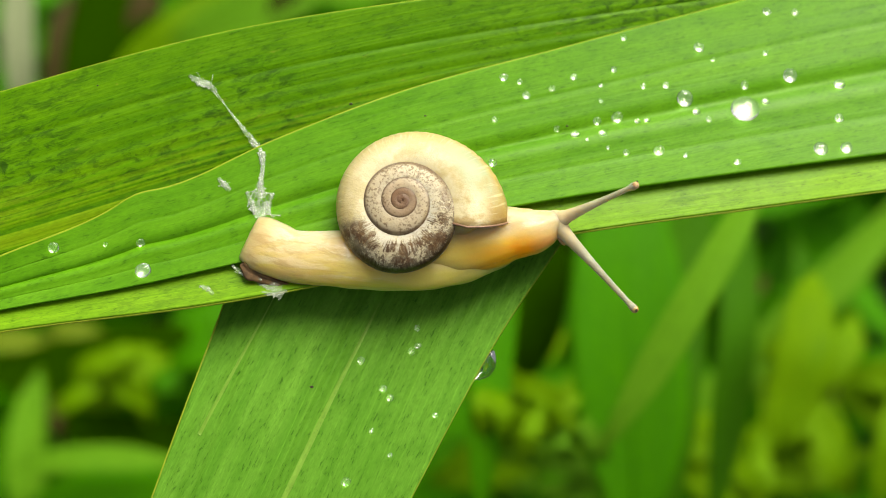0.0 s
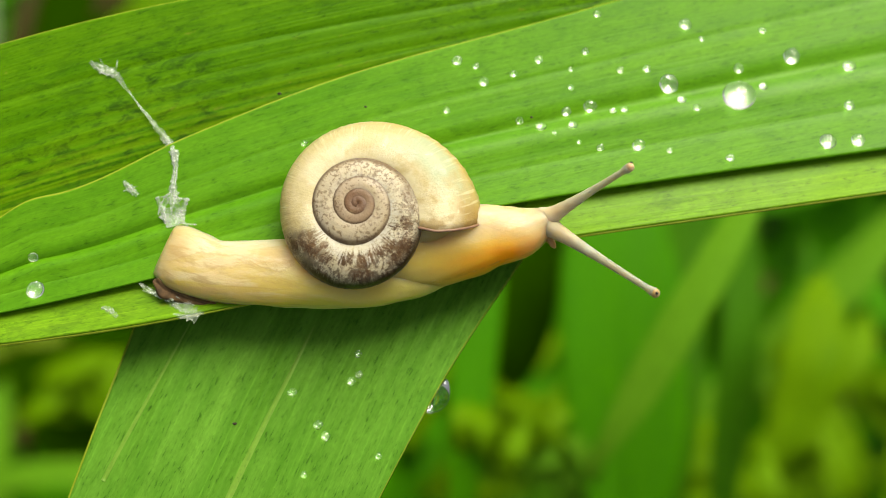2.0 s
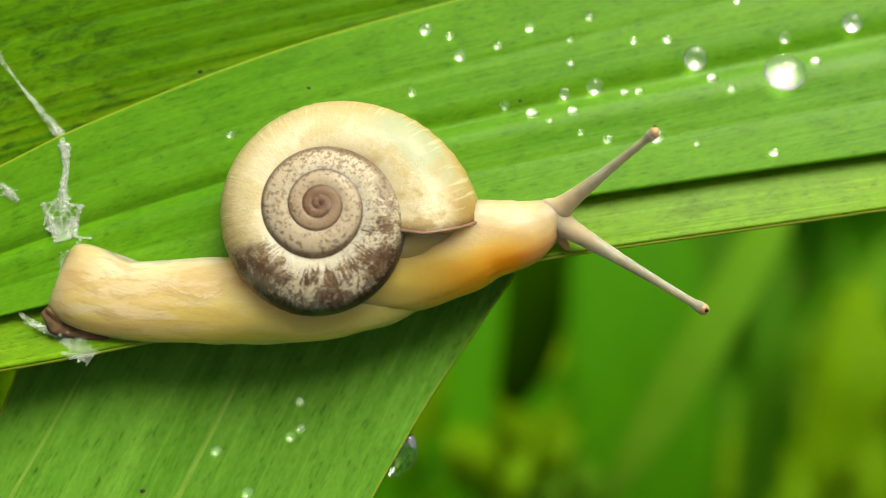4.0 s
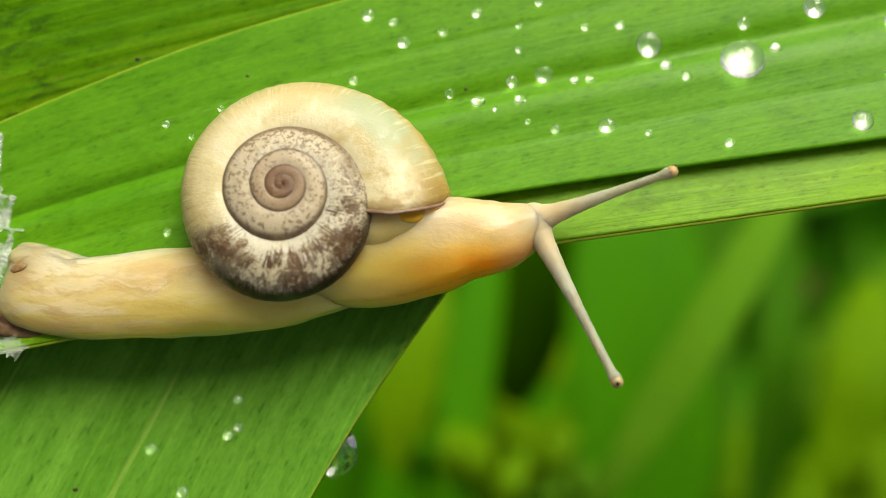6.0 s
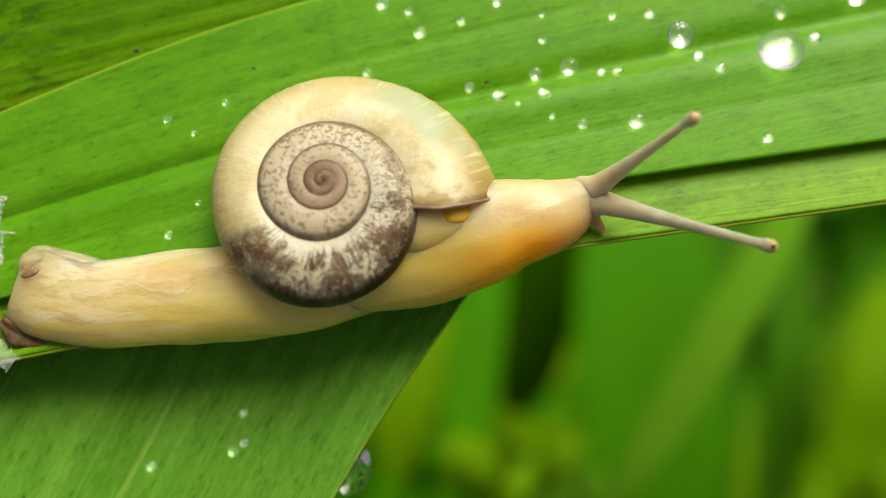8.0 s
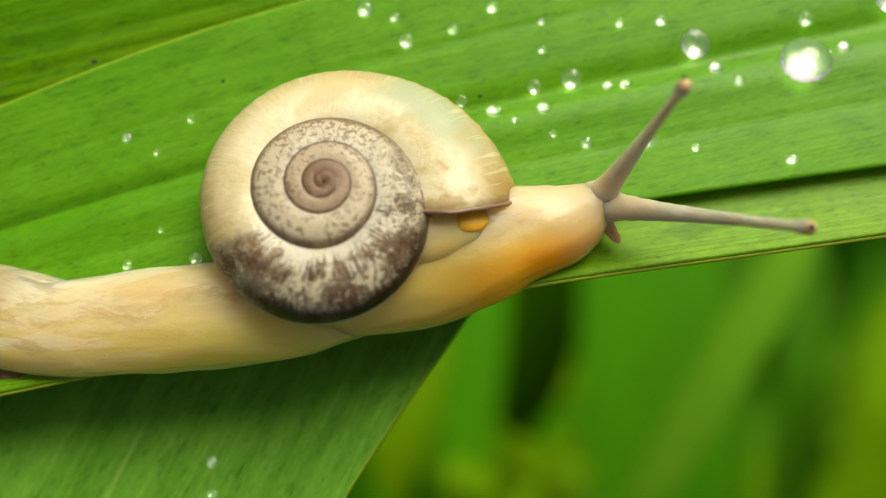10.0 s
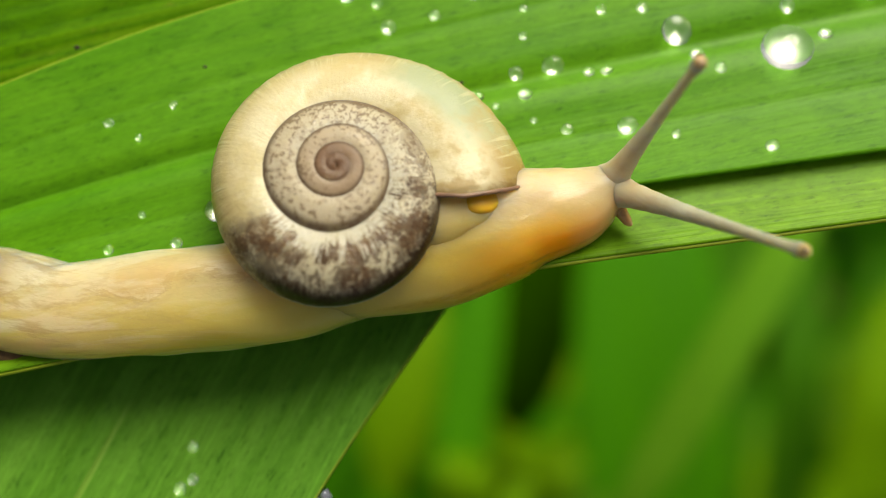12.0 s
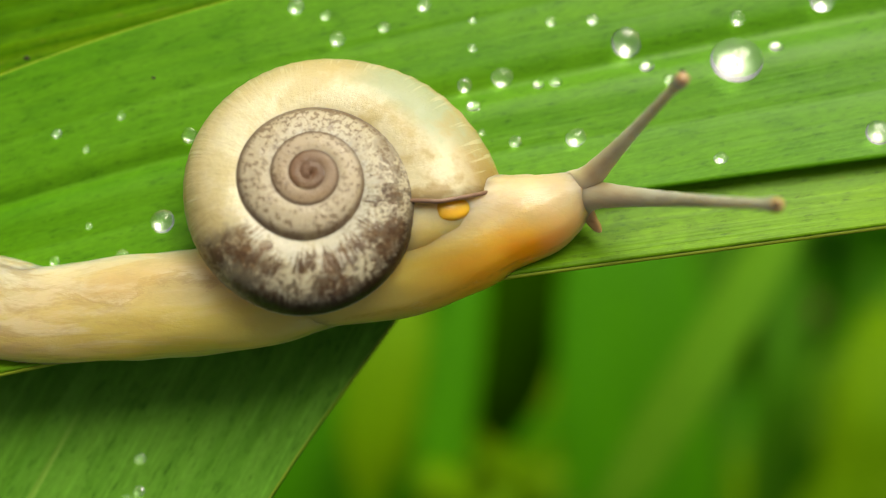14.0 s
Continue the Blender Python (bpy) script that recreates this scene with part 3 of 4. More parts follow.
# spotted blade behind its upper margin
A_UP = [(-75, -1.5, 0.2), (-50, 6.0, 0.8), (-32.9, 11.6, 1.2), (-16.2, 16.3, 1.3), (0.4, 19.2, 1.1), (20, 22.0, 0.2), (45, 25, -2), (75, 26, -8)]
A_LOW = [(-75, -14, -2.2), (-50, -9, -2.0), (-32, -5.2, -1.9), (-16, 0, -1.8), (0, 5, -2.0), (20, 10, -2.4), (45, 15, -3.4), (75, 20, -9)]
leaf_a, A_TOP = blade("grass_leaf", A_UP, A_LOW, lambda s, v: 0.25 * np.sin(np.pi * v) + 0.025 * np.sin(v * 90 + 3 * s) * (v > 0.3) + groove(v, 0.22, 0.015, 0.08),
                      300, 120, LEAF_BACK, "dark-blotched green grass leaf with close yellow veins", ripple=0.0, seed=2)
# narrow yellowish strip along the lower margin
C_UP = [(-75, -12.0, -1.5), (-47, -6.8, -1.3), (-32.1, -3.4, -0.8), (-14.2, 0.1, -0.7), (9.9, 4.8, -0.75), (33.4, 8.2, -1.0), (55, 11, -2.5), (80, 14, -6)]
C_LOW = [(-75, -14.5, -0.4), (-47, -8.6, -0.1), (-32.1, -6.0, 0.1), (-16.7, -4.1, 0.3), (11.2, 1.2, 0.4), (21.8, 2.6, 0.4), (33.3, 4.1, 0.3), (55, 6.5, -0.6), (80, 9, -5)]
leaf_c, C_TOP = blade("grass_leaf", C_UP, C_LOW, lambda s, v: -0.2 * np.sin(np.pi * v), 280, 36, LEAF_STRIP,
                      "narrow yellow-green leaf strip with a brown-edged margin", ripple=0.0, seed=3)
# broad lower blade that runs away beneath
D_L = [(-12.5, 12, -4.6), (-14.5, 4, -3.6), (-16.6, -3.8, -2.6), (-18.8, -10.5, -2.0), (-21.2, -17.7, -1.9), (-27, -34, -4), (-36, -60, -14)]
D_R = [(16.5, 12, -6.0), (12.8, 6.5, -4.4), (8.6, 0.3, -3.2), (4.8, -5.2, -2.6), (-2.4, -17.9, -2.1), (-11, -34, -4), (-27, -60, -14)]
leaf_d, D_TOP = blade("grass_leaf", D_L, D_R, lambda s, v: -0.7 * np.clip(0.17 - v, 0, None) / 0.17 + 0.10 * np.exp(-((v - 0.17) / 0.02) ** 2) - 0.4 * np.sin(np.pi * v)
                      + 0.28 * np.exp(-((v - 0.47) / 0.02) ** 2) + 0.03 * np.sin(v * 120),
                      200, 130, LEAF_LOW, "broad ribbed green leaf hanging below in shade", ripple=0.0, seed=4)


def rib(parent, pts, width, label):
    p = hermite(pts, np.linspace(0, 1, 60))
    v, f, uv = tube(p, width * np.interp(np.linspace(0, 1, 60), [0, 0.15, 0.5, 1], [0.15, 0.5, 0.9, 1.2]), 10, 0.3)
    part("midrib", mesh("midrib", v, f, RIB, uv), parent, label)


def height(top, x, y):
    d = (top[:, 0] - x) ** 2 + (top[:, 1] - y) ** 2
    k = np.argsort(d)[:4]
    w = 1 / (d[k] + 1e-6)
    return float((top[k, 2] * w).sum() / w.sum())


def on(top, pts, lift):
    return [(x, y, height(top, x, y) + lift) for x, y in pts]


def margin(parent, pts, radius, label="pale yellow leaf margin", material=None):
    p = hermite(pts, np.linspace(0, 1, 240))
    v, f, uv = tube(p, np.full(240, radius), 8)
    part("margin", mesh("margin", v, f, material or EDGE, uv), parent, label)


margin(leaf_b, B_UP, 0.11)
margin(leaf_a, A_UP, 0.10)
margin(leaf_c, C_LOW, 0.09)
margin(leaf_c, [(17, 1.95, 0.42), (21.8, 2.58, 0.42), (27, 3.25, 0.38), (33.3, 4.08, 0.32), (42, 5.1, 0.0)], 0.05, "brown withered stretch of the margin", BROWN)
margin(leaf_d, [(x, y, z - 0.7) for x, y, z in D_L], 0.06)
margin(leaf_d, D_R, 0.03)
rib(leaf_d, on(D_TOP, [(-4.2, -2.5), (-6.1, -6.4), (-8.9, -12.1), (-11.7, -17.8), (-15, -25)], -0.03), 0.30, "pale midrib")
# second rib added as the highlight along the fold, not a real vein
rib(leaf_d, on(D_TOP, [(-12.6, -3.0), (-14.4, -6.5), (-16.2, -10.0), (-17.9, -13.3)], 0.03), 0.12, "pale strip in place of the fold's highlight")


# ---- the undergrowth, out of focus ----
far_seed = [10]


def far_leaf(material, p, q, width, z, grow=1.25):
    far_seed[0] += 1
    rnd = random.Random(far_seed[0])
    p, q = Vector((*p, 0)), Vector((*q, 0))
    c, d = (p + q) / 2, (p - q) / 2 * grow
    d *= max(1.0, 1.5 * width / d.length)
    n = Vector((-d.y, d.x, 0)).normalized() * width / 2
    bend = n * rnd.uniform(-0.5, 0.5)
    a, b = [], []
    for k, w in ((-1.15, 0.05), (-0.9, 0.45), (-0.5, 0.9), (0, 1.0), (0.5, 0.9), (0.85, 0.55), (1.1, 0.05)):
        o = c + d * k + bend * k * k
        zz = z - 3.0 * k * k + rnd.uniform(-0.5, 0.5)
        a.append((*(o + n * w).xy, zz))
        b.append((*(o - n * w).xy, zz - width * 0.12))
    leaf, _ = blade("undergrowth_leaf", a, b, lambda s, v: -0.06 * width * np.sin(np.pi * v), 30, 9, material,
                    {"far_green": "blurred mid-green leaf of the undergrowth", "far_gap": "blurred near-black leaf standing for a shaded gap in the undergrowth", "far_deep": "blurred dark green leaf deep in the undergrowth",
                     "far_pale": "blurred pale green blade of the undergrowth", "far_lime": "blurred lime-yellow leaf of the undergrowth",
                     "far_straw": "blurred dry straw-coloured leaf in the undergrowth", "far_cream": "blurred creamy white stalk of the undergrowth", "far_brown": "blurred withered brown leaf in the undergrowth"}[material.name], seed=far_seed[0])
    mid = hermite([((u[0] + v[0]) / 2, (u[1] + v[1]) / 2, (u[2] + v[2]) / 2 - 0.055 * width) for u, v in zip(a, b)], np.linspace(0.03, 0.9, 16))
    tv, tf, tuv = tube(mid, np.linspace(0.035, 0.01, 16) * width, 6)
    part("midrib", mesh("midrib", tv, tf, material, tuv), leaf)
    tagged(leaf, group="undergrowth leaves")


far_leaf(PALE, (38.8, 17.0), (22.1, -8.8), 4.6, -55)
far_leaf(MID, (27.2, 22.8), (27.2, -17.4), 16.3, -77)
far_leaf(MID, (10.1, 16.7), (6.0, -14.9), 5.6, -74)
far_leaf(DEEP, (38.3, 26.1), (32.3, -15.4), 7.6, -83)
far_leaf(DEEP, (47.5, 27.5), (42.5, -15.7), 5.9, -89)
far_leaf(LIME, (2.9, 10.5), (0.3, -3.6), 7.6, -73)
far_leaf(LIME, (52.2, 5.8), (49.1, -4.8), 7.9, -77)
far_leaf(MID, (-6.0, 0.9), (-9.7, -13.6), 9.8, -87)
far_leaf(PALE, (87.6, 32.2), (36.5, -15.4), 8.4, -129)
far_leaf(BROWN_FAR, (77.0, 6.0), (72.0, -2.0), 5.0, -137)
far_leaf(BROWN_FAR, (62.0, 21.0), (57.0, 16.0), 4.0, -137)
# added leaf that paints the shaded gap beside the lower blade
far_leaf(GAP_DARK, (17.5, 20.4), (13.2, 1.5), 10.5, -92)
far_leaf(LIME, (27.1, -3.3), (11.9, -12.1), 12.2, -131)
far_leaf(LIME, (22.0, 9.0), (12.0, 3.0), 6.0, -128)
far_leaf(BROWN_FAR, (49.3, -4.3), (44.4, -14.3), 5.2, -135)
far_leaf(DEEP, (73.0, 23.9), (70.9, -20.7), 6.4, -141)
def far_cluster(material, x, y, spread, size, z, count):
    """A loose bunch of small leaves."""
    rnd = random.Random(int(x * 7 + y * 3 + z))
    for _ in range(count):
        a, r = rnd.uniform(0, math.tau), spread * math.sqrt(rnd.random())
        cx, cy, turn, ln = x + r * math.cos(a), y + 0.8 * r * math.sin(a), rnd.uniform(0, math.pi), size * rnd.uniform(0.7, 1.3)
        ux, uy = ln * math.cos(turn), ln * math.sin(turn)
        far_leaf(material, (cx - ux, cy - uy), (cx + ux, cy + uy), ln * rnd.uniform(0.7, 1.0), z + rnd.uniform(-8, 8), 1.0)


far_cluster(LIME, -3.0, 3.5, 5.0, 3.6, -98, 8)
far_cluster(LIME, 11.0, -8.0, 7.0, 3.6, -78, 9)
far_cluster(PALE, 16.0, -13.0, 7.0, 3.4, -84, 5)
far_cluster(LIME, 64.0, 12.0, 8.0, 3.5, -125, 4)
far_cluster(LIME, 70.0, -4.0, 13.0, 6.5, -128, 9)
far_cluster(LIME, 89.0, 4.0, 13.0, 7.0, -130, 8)
far_cluster(LIME, 52.0, -13.0, 10.0, 5.0, -126, 9)
far_cluster(PALE, 28.0, -16.0, 9.0, 4.5, -118, 6)
far_cluster(LIME, -58.0, 2.0, 7.0, 4.5, -132, 7)
far_cluster(MID, -44.0, 6.0, 8.0, 5.0, -138, 6)
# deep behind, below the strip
far_leaf(GAP_DARK, (-81.3, 6.6), (-37.9, 9.4), 15.1, -150)
far_leaf(GAP_DARK, (-69.9, -3.8), (-43.5, -6.7), 7.5, -146)
far_leaf(STRAW, (-82.9, 11.6), (-74.5, 10.7), 4.7, -136)
far_leaf(STRAW, (-68.8, 12.5), (-63.1, 12.7), 3.4, -134)
far_leaf(PALE, (-74.8, 2.4), (-73.8, -21.8), 7.0, -140)
far_leaf(BROWN_FAR, (-69.2, -0.1), (-67.5, -6.7), 2.4, -138)
far_leaf(PALE, (-68.6, -11.0), (-47.0, -10.5), 4.7, -124)
far_leaf(MID, (-65.9, -17.4), (-41.5, -19.2), 11.9, -132)
# deep behind, above the spotted leaf
far_leaf(CREAM, (-80.6, 86.5), (-77.7, 57.3), 6.0, -136)
far_leaf(BROWN_FAR, (-72.7, 80.0), (-73.6, 59.3), 4.7, -142)
far_leaf(GAP_DARK, (-62.2, 82.1), (-64.2, 57.5), 17.1, -142)
far_leaf(BROWN_FAR, (-56.2, 83.8), (-58.1, 70.6), 6.6, -144)
far_leaf(LIME, (-42.4, 74.2), (-53.7, 64.8), 9.4, -134)
far_leaf(PALE, (-24.5, 77.9), (-42.4, 68.5), 11.3, -132)
far_leaf(BROWN_FAR, (-20.8, 77.7), (-27.3, 74.0), 4.2, -126)
far_leaf(PALE, (-14.0, 74.7), (-1.9, 76.9), 10.6, -121)


def undergrowth():
    """Many small blades low over the soil, one joined mass."""
    rnd = np.random.RandomState(5)
    verts, faces, uv = [], [], []
    for k in range(1500):
        x, y = rnd.uniform(-170, 190), rnd.uniform(-150, 170)
        z = rnd.uniform(-235, -150)
        ang, ln, w = rnd.uniform(0, 2 * np.pi), rnd.uniform(24, 60), rnd.uniform(5.0, 11.0)
        d = np.array([np.cos(ang), np.sin(ang), rnd.uniform(-0.3, 0.5)])
        n = np.array([-np.sin(ang), np.cos(ang), rnd.uniform(-0.3, 0.3)])
        base = len(verts)
        for i in range(6):
            t = i / 5
            c = np.array([x, y, z]) + d * ln * (t - 0.5) + np.array([0, 0, -6 * (t - 0.5) ** 2 * 4])
            ww = w * (0.5 + t) * (1.02 - t) * 1.6
            verts += [c - n * ww / 2, c + n * ww / 2]
            uv += [(t * ln + k * 11, k * 7.0), (t * ln + k * 11, k * 7.0 + ww)]
        for i in range(5):
            faces.append((base + 2 * i, base + 2 * i + 1, base + 2 * i + 3, base + 2 * i + 2))
    ob = new("undergrowth", mesh("undergrowth", verts, faces, MID, uv))
    tagged(ob, "dense dark green undergrowth of small blades", "undergrowth", kind="stuff")


undergrowth()


def ground():
    v, n = [], 41
    g = np.linspace(-1, 1, n)
    for a in g:
        for b in g:
            x, y = 9e5 * np.sign(a) * abs(a) ** 7 + 90 * a, 9e5 * np.sign(b) * abs(b) ** 7 + 90 * b
            v.append((x, y, -265 + 6 * noise.noise((x * 0.02, y * 0.02, 0)) * (abs(a) < 0.6)))
    ob = new("ground", mesh("ground", v, grid_faces(n, n), SOIL))
    tagged(ob, "dark soil under the plants", "ground", kind="structure")


ground()


# ---- the snail ----
snail = tagged(empty("snail"), "cream-bodied snail with a brown-mottled spiral shell crawling on the leaf", "snail")


TURNS, NUCLEUS = 4.75, 3.25        # whorls in all; where the blunt first whorl begins


def shell_radius(n):
    """Outer radius at n turns back from the mouth."""
    return 3.85 * (1 + 0.55 * (1 - n) + 0.42 * (1 - n) ** 5) if n < 1 else 3.85 * 1.78 ** -(n - 1)


def whorl(n, f):
    """A point of the shell: n turns back from the mouth, f round the whorl (0 outward, quarter turn up)."""
    R = shell_radius(min(n, NUCLEUS))
    r = R * (0.40 - 0.03 * max(0, 1 - n))
    c = R - r
    if n > NUCLEUS:                 # the first whorl, blunt and coiled round its own tip
        q = (n - NUCLEUS) / (TURNS - NUCLEUS)
        c *= 1 - 0.97 * q
        r *= 1 - 0.22 * q
    top = 4.55 - 0.058 * c * c
    kz = 0.9 - 0.28 * min(1, max(0, (n - 0.6) / 0.6))
    zc = top - kz * r + 0.55 * max(0, 1 - n / 0.22) ** 2
    rad = max(c + r * math.cos(f), 0.0)
    z = zc + r * (kz if math.sin(f) > 0 else 0.9) * math.sin(f)
    lean = 0.13 * max(0, 1 - n / 0.10) ** 1.5 * (1 + math.sin(f))
    ang = radians(5) * max(0, 1 - n / 0.3) + 2 * math.pi * n - lean
    k = 1 + 0.004 * math.sin(n * 330) * math.exp(-n * 1.2)
    off = -(0.25 + 0.35 * min(1, max(0, (n - 0.45) / 0.25))) * min(1, max(0, (1.6 - n) / 0.6)) * min(1, 0.2 + n / 0.2)
    droop = 0.6 * max(0, 1 - n / 0.13) ** 1.5 * min(1, max(0, (7.3 - rad) / 2.5)) * (1 if math.sin(f) > 0 else 0)
    return (rad * k * math.cos(ang), rad * k * math.sin(ang) + off - droop, max(z, 0.25))


def build_shell():
    per, ring = 110, 44
    count = int(TURNS * per)
    verts, uv = [], []
    for i in range(count + 1):
        for j in range(ring):
            verts.append(whorl(i / per, 2 * math.pi * j / ring))
            uv.append((i / per, j / ring))
    faces = grid_faces(count + 1, ring, True)
    faces.append(tuple(range(count * ring, (count + 1) * ring))[::-1])
    return mesh("shell", verts, faces, SHELL, uv)


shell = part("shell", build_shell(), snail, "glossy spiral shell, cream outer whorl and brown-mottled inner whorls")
sol = shell.modifiers.new("thickness", "SOLIDIFY")
sol.thickness, sol.offset = 0.15 * MM, -1.0


def build_lip():
    pts = [whorl(0, f) for f in np.linspace(-0.30 * math.pi, 0.86 * math.pi, 40)]
    v, f, uv = tube(pts, np.full(40, 0.085), 10)
    return mesh("lip", v, f, LIP, uv)


part("lip", build_lip(), shell, "dark purplish rim of the shell mouth")


def loft(name, stations, material, n=60, ring=40, wrinkle=0.05, seed=0, origin=0.0, dome=0.72):
    """A soft body: stations of x, y, width, height, base height and (if given) the lean of the crest; flat sole, domed back."""
    st = np.array([(*r, 0.0) if len(r) == 5 else r for r in stations], float)
    s = np.linspace(0, 1, n)
    path = hermite(st, s)
    verts, uv = [], []
    noise_off = seed * 13.7
    for i in range(n):
        x, y, w, h, zb, lean = path[i]
        dx, dy = (path[min(i + 1, n - 1)] - path[max(i - 1, 0)])[:2]
        l = math.hypot(dx, dy) + 1e-9
        nx, ny = -dy / l, dx / l
        for j in range(ring):
            f = 2 * math.pi * j / ring
            cc, ss = math.cos(f), math.sin(f)
            a = (math.copysign(abs(cc) ** 0.85, cc) + lean * max(0, ss)) * w / 2
            b = ss ** dome * h if ss > 0 else ss * 0.18 * h
            q = noise.noise((x * 0.5 + noise_off, a * 1.2, b * 1.2)) + 0.5 * noise.noise((x * 0.4 + noise_off, a * 4, b * 4))
            k = 1 + wrinkle * q
            verts.append((x + nx * a * k, y + ny * a * k, zb + 0.18 * h + b * k - origin))
            uv.append((x, j / ring))
    faces = [f[::-1] for f in grid_faces(n, ring, True)]
    faces.append(tuple(range(ring)))
    faces.append(tuple(range((n - 1) * ring, n * ring))[::-1])
    return mesh(name, verts, faces, material, uv)


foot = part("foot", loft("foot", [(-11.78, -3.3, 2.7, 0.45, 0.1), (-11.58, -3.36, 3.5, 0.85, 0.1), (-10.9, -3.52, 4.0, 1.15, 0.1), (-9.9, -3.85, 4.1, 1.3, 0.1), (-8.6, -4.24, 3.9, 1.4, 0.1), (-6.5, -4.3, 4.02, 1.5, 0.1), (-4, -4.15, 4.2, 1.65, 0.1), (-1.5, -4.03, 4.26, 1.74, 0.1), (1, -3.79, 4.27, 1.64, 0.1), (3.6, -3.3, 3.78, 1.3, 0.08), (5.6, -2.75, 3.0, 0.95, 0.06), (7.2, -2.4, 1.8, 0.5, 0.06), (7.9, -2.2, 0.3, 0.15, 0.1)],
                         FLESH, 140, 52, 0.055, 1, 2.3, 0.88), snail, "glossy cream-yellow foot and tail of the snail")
head = part("head", loft("head", [(-8.5, -3.3, 0.5, 0.3, 0.6), (-6.0, -3.3, 1.6, 0.9, 0.2), (-3.5, -3.3, 2.6, 1.4, 0.1), (-1.5, -3.25, 3.1, 1.68, 0.1), (0.2, -3.15, 3.7, 1.82, 0.1, 0.1), (2.0, -2.76, 4.55, 2.0, 0.08, 0.2), (3.6, -2.4, 5.1, 2.2, 0.06, 0.26), (5.2, -2.08, 4.91, 2.3, 0.06, 0.26), (6.4, -1.92, 4.55, 2.2, 0.08, 0.22), (7.5, -1.69, 3.88, 2.05, 0.1, 0.18), (8.6, -1.53, 3.5, 1.9, 0.15, 0.1), (9.4, -1.39, 3.24, 1.75, 0.24, 0.05), (10.0, -1.17, 2.8, 1.63, 0.32), (10.5, -0.96, 2.26, 1.55, 0.38), (10.9, -0.82, 1.78, 1.43, 0.45), (11.08, -0.75, 1.5, 1.15, 0.6), (11.12, -0.73, 0.9, 0.8, 0.8), (11.13, -0.72, 0.2, 0.2, 1.1)],
                         FLESH_HEAD, 150, 56, 0.035, 1, 0.0, 0.85), snail, "cream neck and head with orange translucent underside")
mantle = part("mantle", loft("mantle", [(1.2, -1.9, 0.8, 0.5, 1.2), (2.6, -1.5, 2.4, 1.5, 1.1), (4.0, -1.15, 3.1, 1.9, 0.85), (5.4, -0.95, 3.0, 1.9, 0.75), (6.5, -0.75, 2.2, 1.5, 0.7), (7.2, -0.65, 1.1, 0.9, 0.8), (7.5, -0.6, 0.3, 0.3, 1.0)], FLESH_PALE, 60, 44, 0.05, 4, 0.0, 0.9),
     snail, "pale mantle collar filling the shell mouth")
collar_edge = part("collar_edge", loft("collar_edge", [(5.0, -1.0, 0.15, 0.1, 2.72), (5.3, -0.96, 0.65, 0.24, 2.76), (5.8, -0.88, 0.88, 0.26, 2.70), (6.3, -0.78, 0.55, 0.22, 2.52), (6.65, -0.72, 0.12, 0.1, 2.35)], YOLK, 28, 24, 0.35, 8), snail, "bright yellow edge of the mantle collar")
crust = part("crust", loft("crust", [(-12.35, -4.7, 0.2, 0.2, 0.1), (-12.15, -5.0, 0.8, 0.45, 0.1), (-11.7, -5.35, 1.1, 0.5, 0.1), (-11.0, -5.65, 0.9, 0.45, 0.1), (-10.3, -5.85, 0.7, 0.38, 0.1), (-9.6, -6.05, 0.45, 0.3, 0.1), (-9.1, -6.12, 0.4, 0.25, 0.1), (-8.5, -6.15, 0.2, 0.2, 0.1)], BROWN, 90, 24, 1.1, 5, 2.3), foot, "brown crusty edge of the tail")
spot = part("spot", loft("spot", [(-11.25, -3.1, 0.1, 0.08, 1.28), (-11.05, -3.05, 0.4, 0.15, 1.35), (-10.8, -2.98, 0.45, 0.15, 1.40), (-10.55, -2.92, 0.3, 0.13, 1.42), (-10.4, -2.88, 0.08, 0.06, 1.42)], OCHRE, 20, 16, 0.5, 6, 2.3), foot, "brown pit in the tail nub")
nub = part("nub", loft("nub", [(-11.75, -2.75, 0.3, 0.2, 0.1), (-11.55, -2.75, 1.1, 0.7, 0.05), (-11.0, -2.62, 1.7, 1.08, 0.05), (-10.3, -2.66, 1.8, 1.1, 0.05), (-9.4, -2.85, 1.9, 1.1, 0.05), (-8.2, -3.2, 1.8, 1.05, 0.05), (-6.6, -3.5, 0.8, 0.7, 0.2)], FLESH, 40, 32, 0.06, 9, 2.3, 0.7), foot, "raised nub at the tail end")


def build_tentacle(length, r0, r1, joint):
    """A stalk that swells smoothly into the round front of the head; joint: the radius of that round."""
    t0 = 0.58 * joint
    t = np.concatenate([np.linspace(-0.98 * joint, t0, 22, endpoint=False), np.linspace(t0, length, 64)])
    s = np.clip(t / length, 0, 1)
    core = r1 + (r0 - r1) * (1 - s) ** 2.4
    grip = math.sqrt(joint ** 2 - t0 ** 2)
    flare = grip - (r1 + (r0 - r1) * (1 - t0 / length) ** 2.4)
    r = core + flare * np.exp(-(t - t0) / (flare / (t0 / grip - 0.06)))
    r += 0.10 * np.exp(-((t - length + 0.25) / 0.26) ** 2)
    r = np.where(t < t0, np.sqrt(np.clip(joint ** 2 - t ** 2, 0, None)), r)
    r[-1] *= 0.25
    r[-2] *= 0.75
    r *= np.where(t > t0, 1 + 0.02 * np.sin(t * 9) + 0.015 * np.sin(t * 23), 1)
    v, f, uv = tube(np.stack([t, 0 * t, 0 * t], 1), r, 20)
    return mesh("tentacle", v, f, FLESH_GREY, uv)


def ball(name, c, r, material, n=12):
    bm = bmesh.new()
    bmesh.ops.create_uvsphere(bm, u_segments=n, v_segments=n, radius=r * MM)
    bmesh.ops.translate(bm, verts=bm.verts, vec=Vector(c) * MM)
    me = bpy.data.meshes.new(name)
    bm.to_mesh(me)
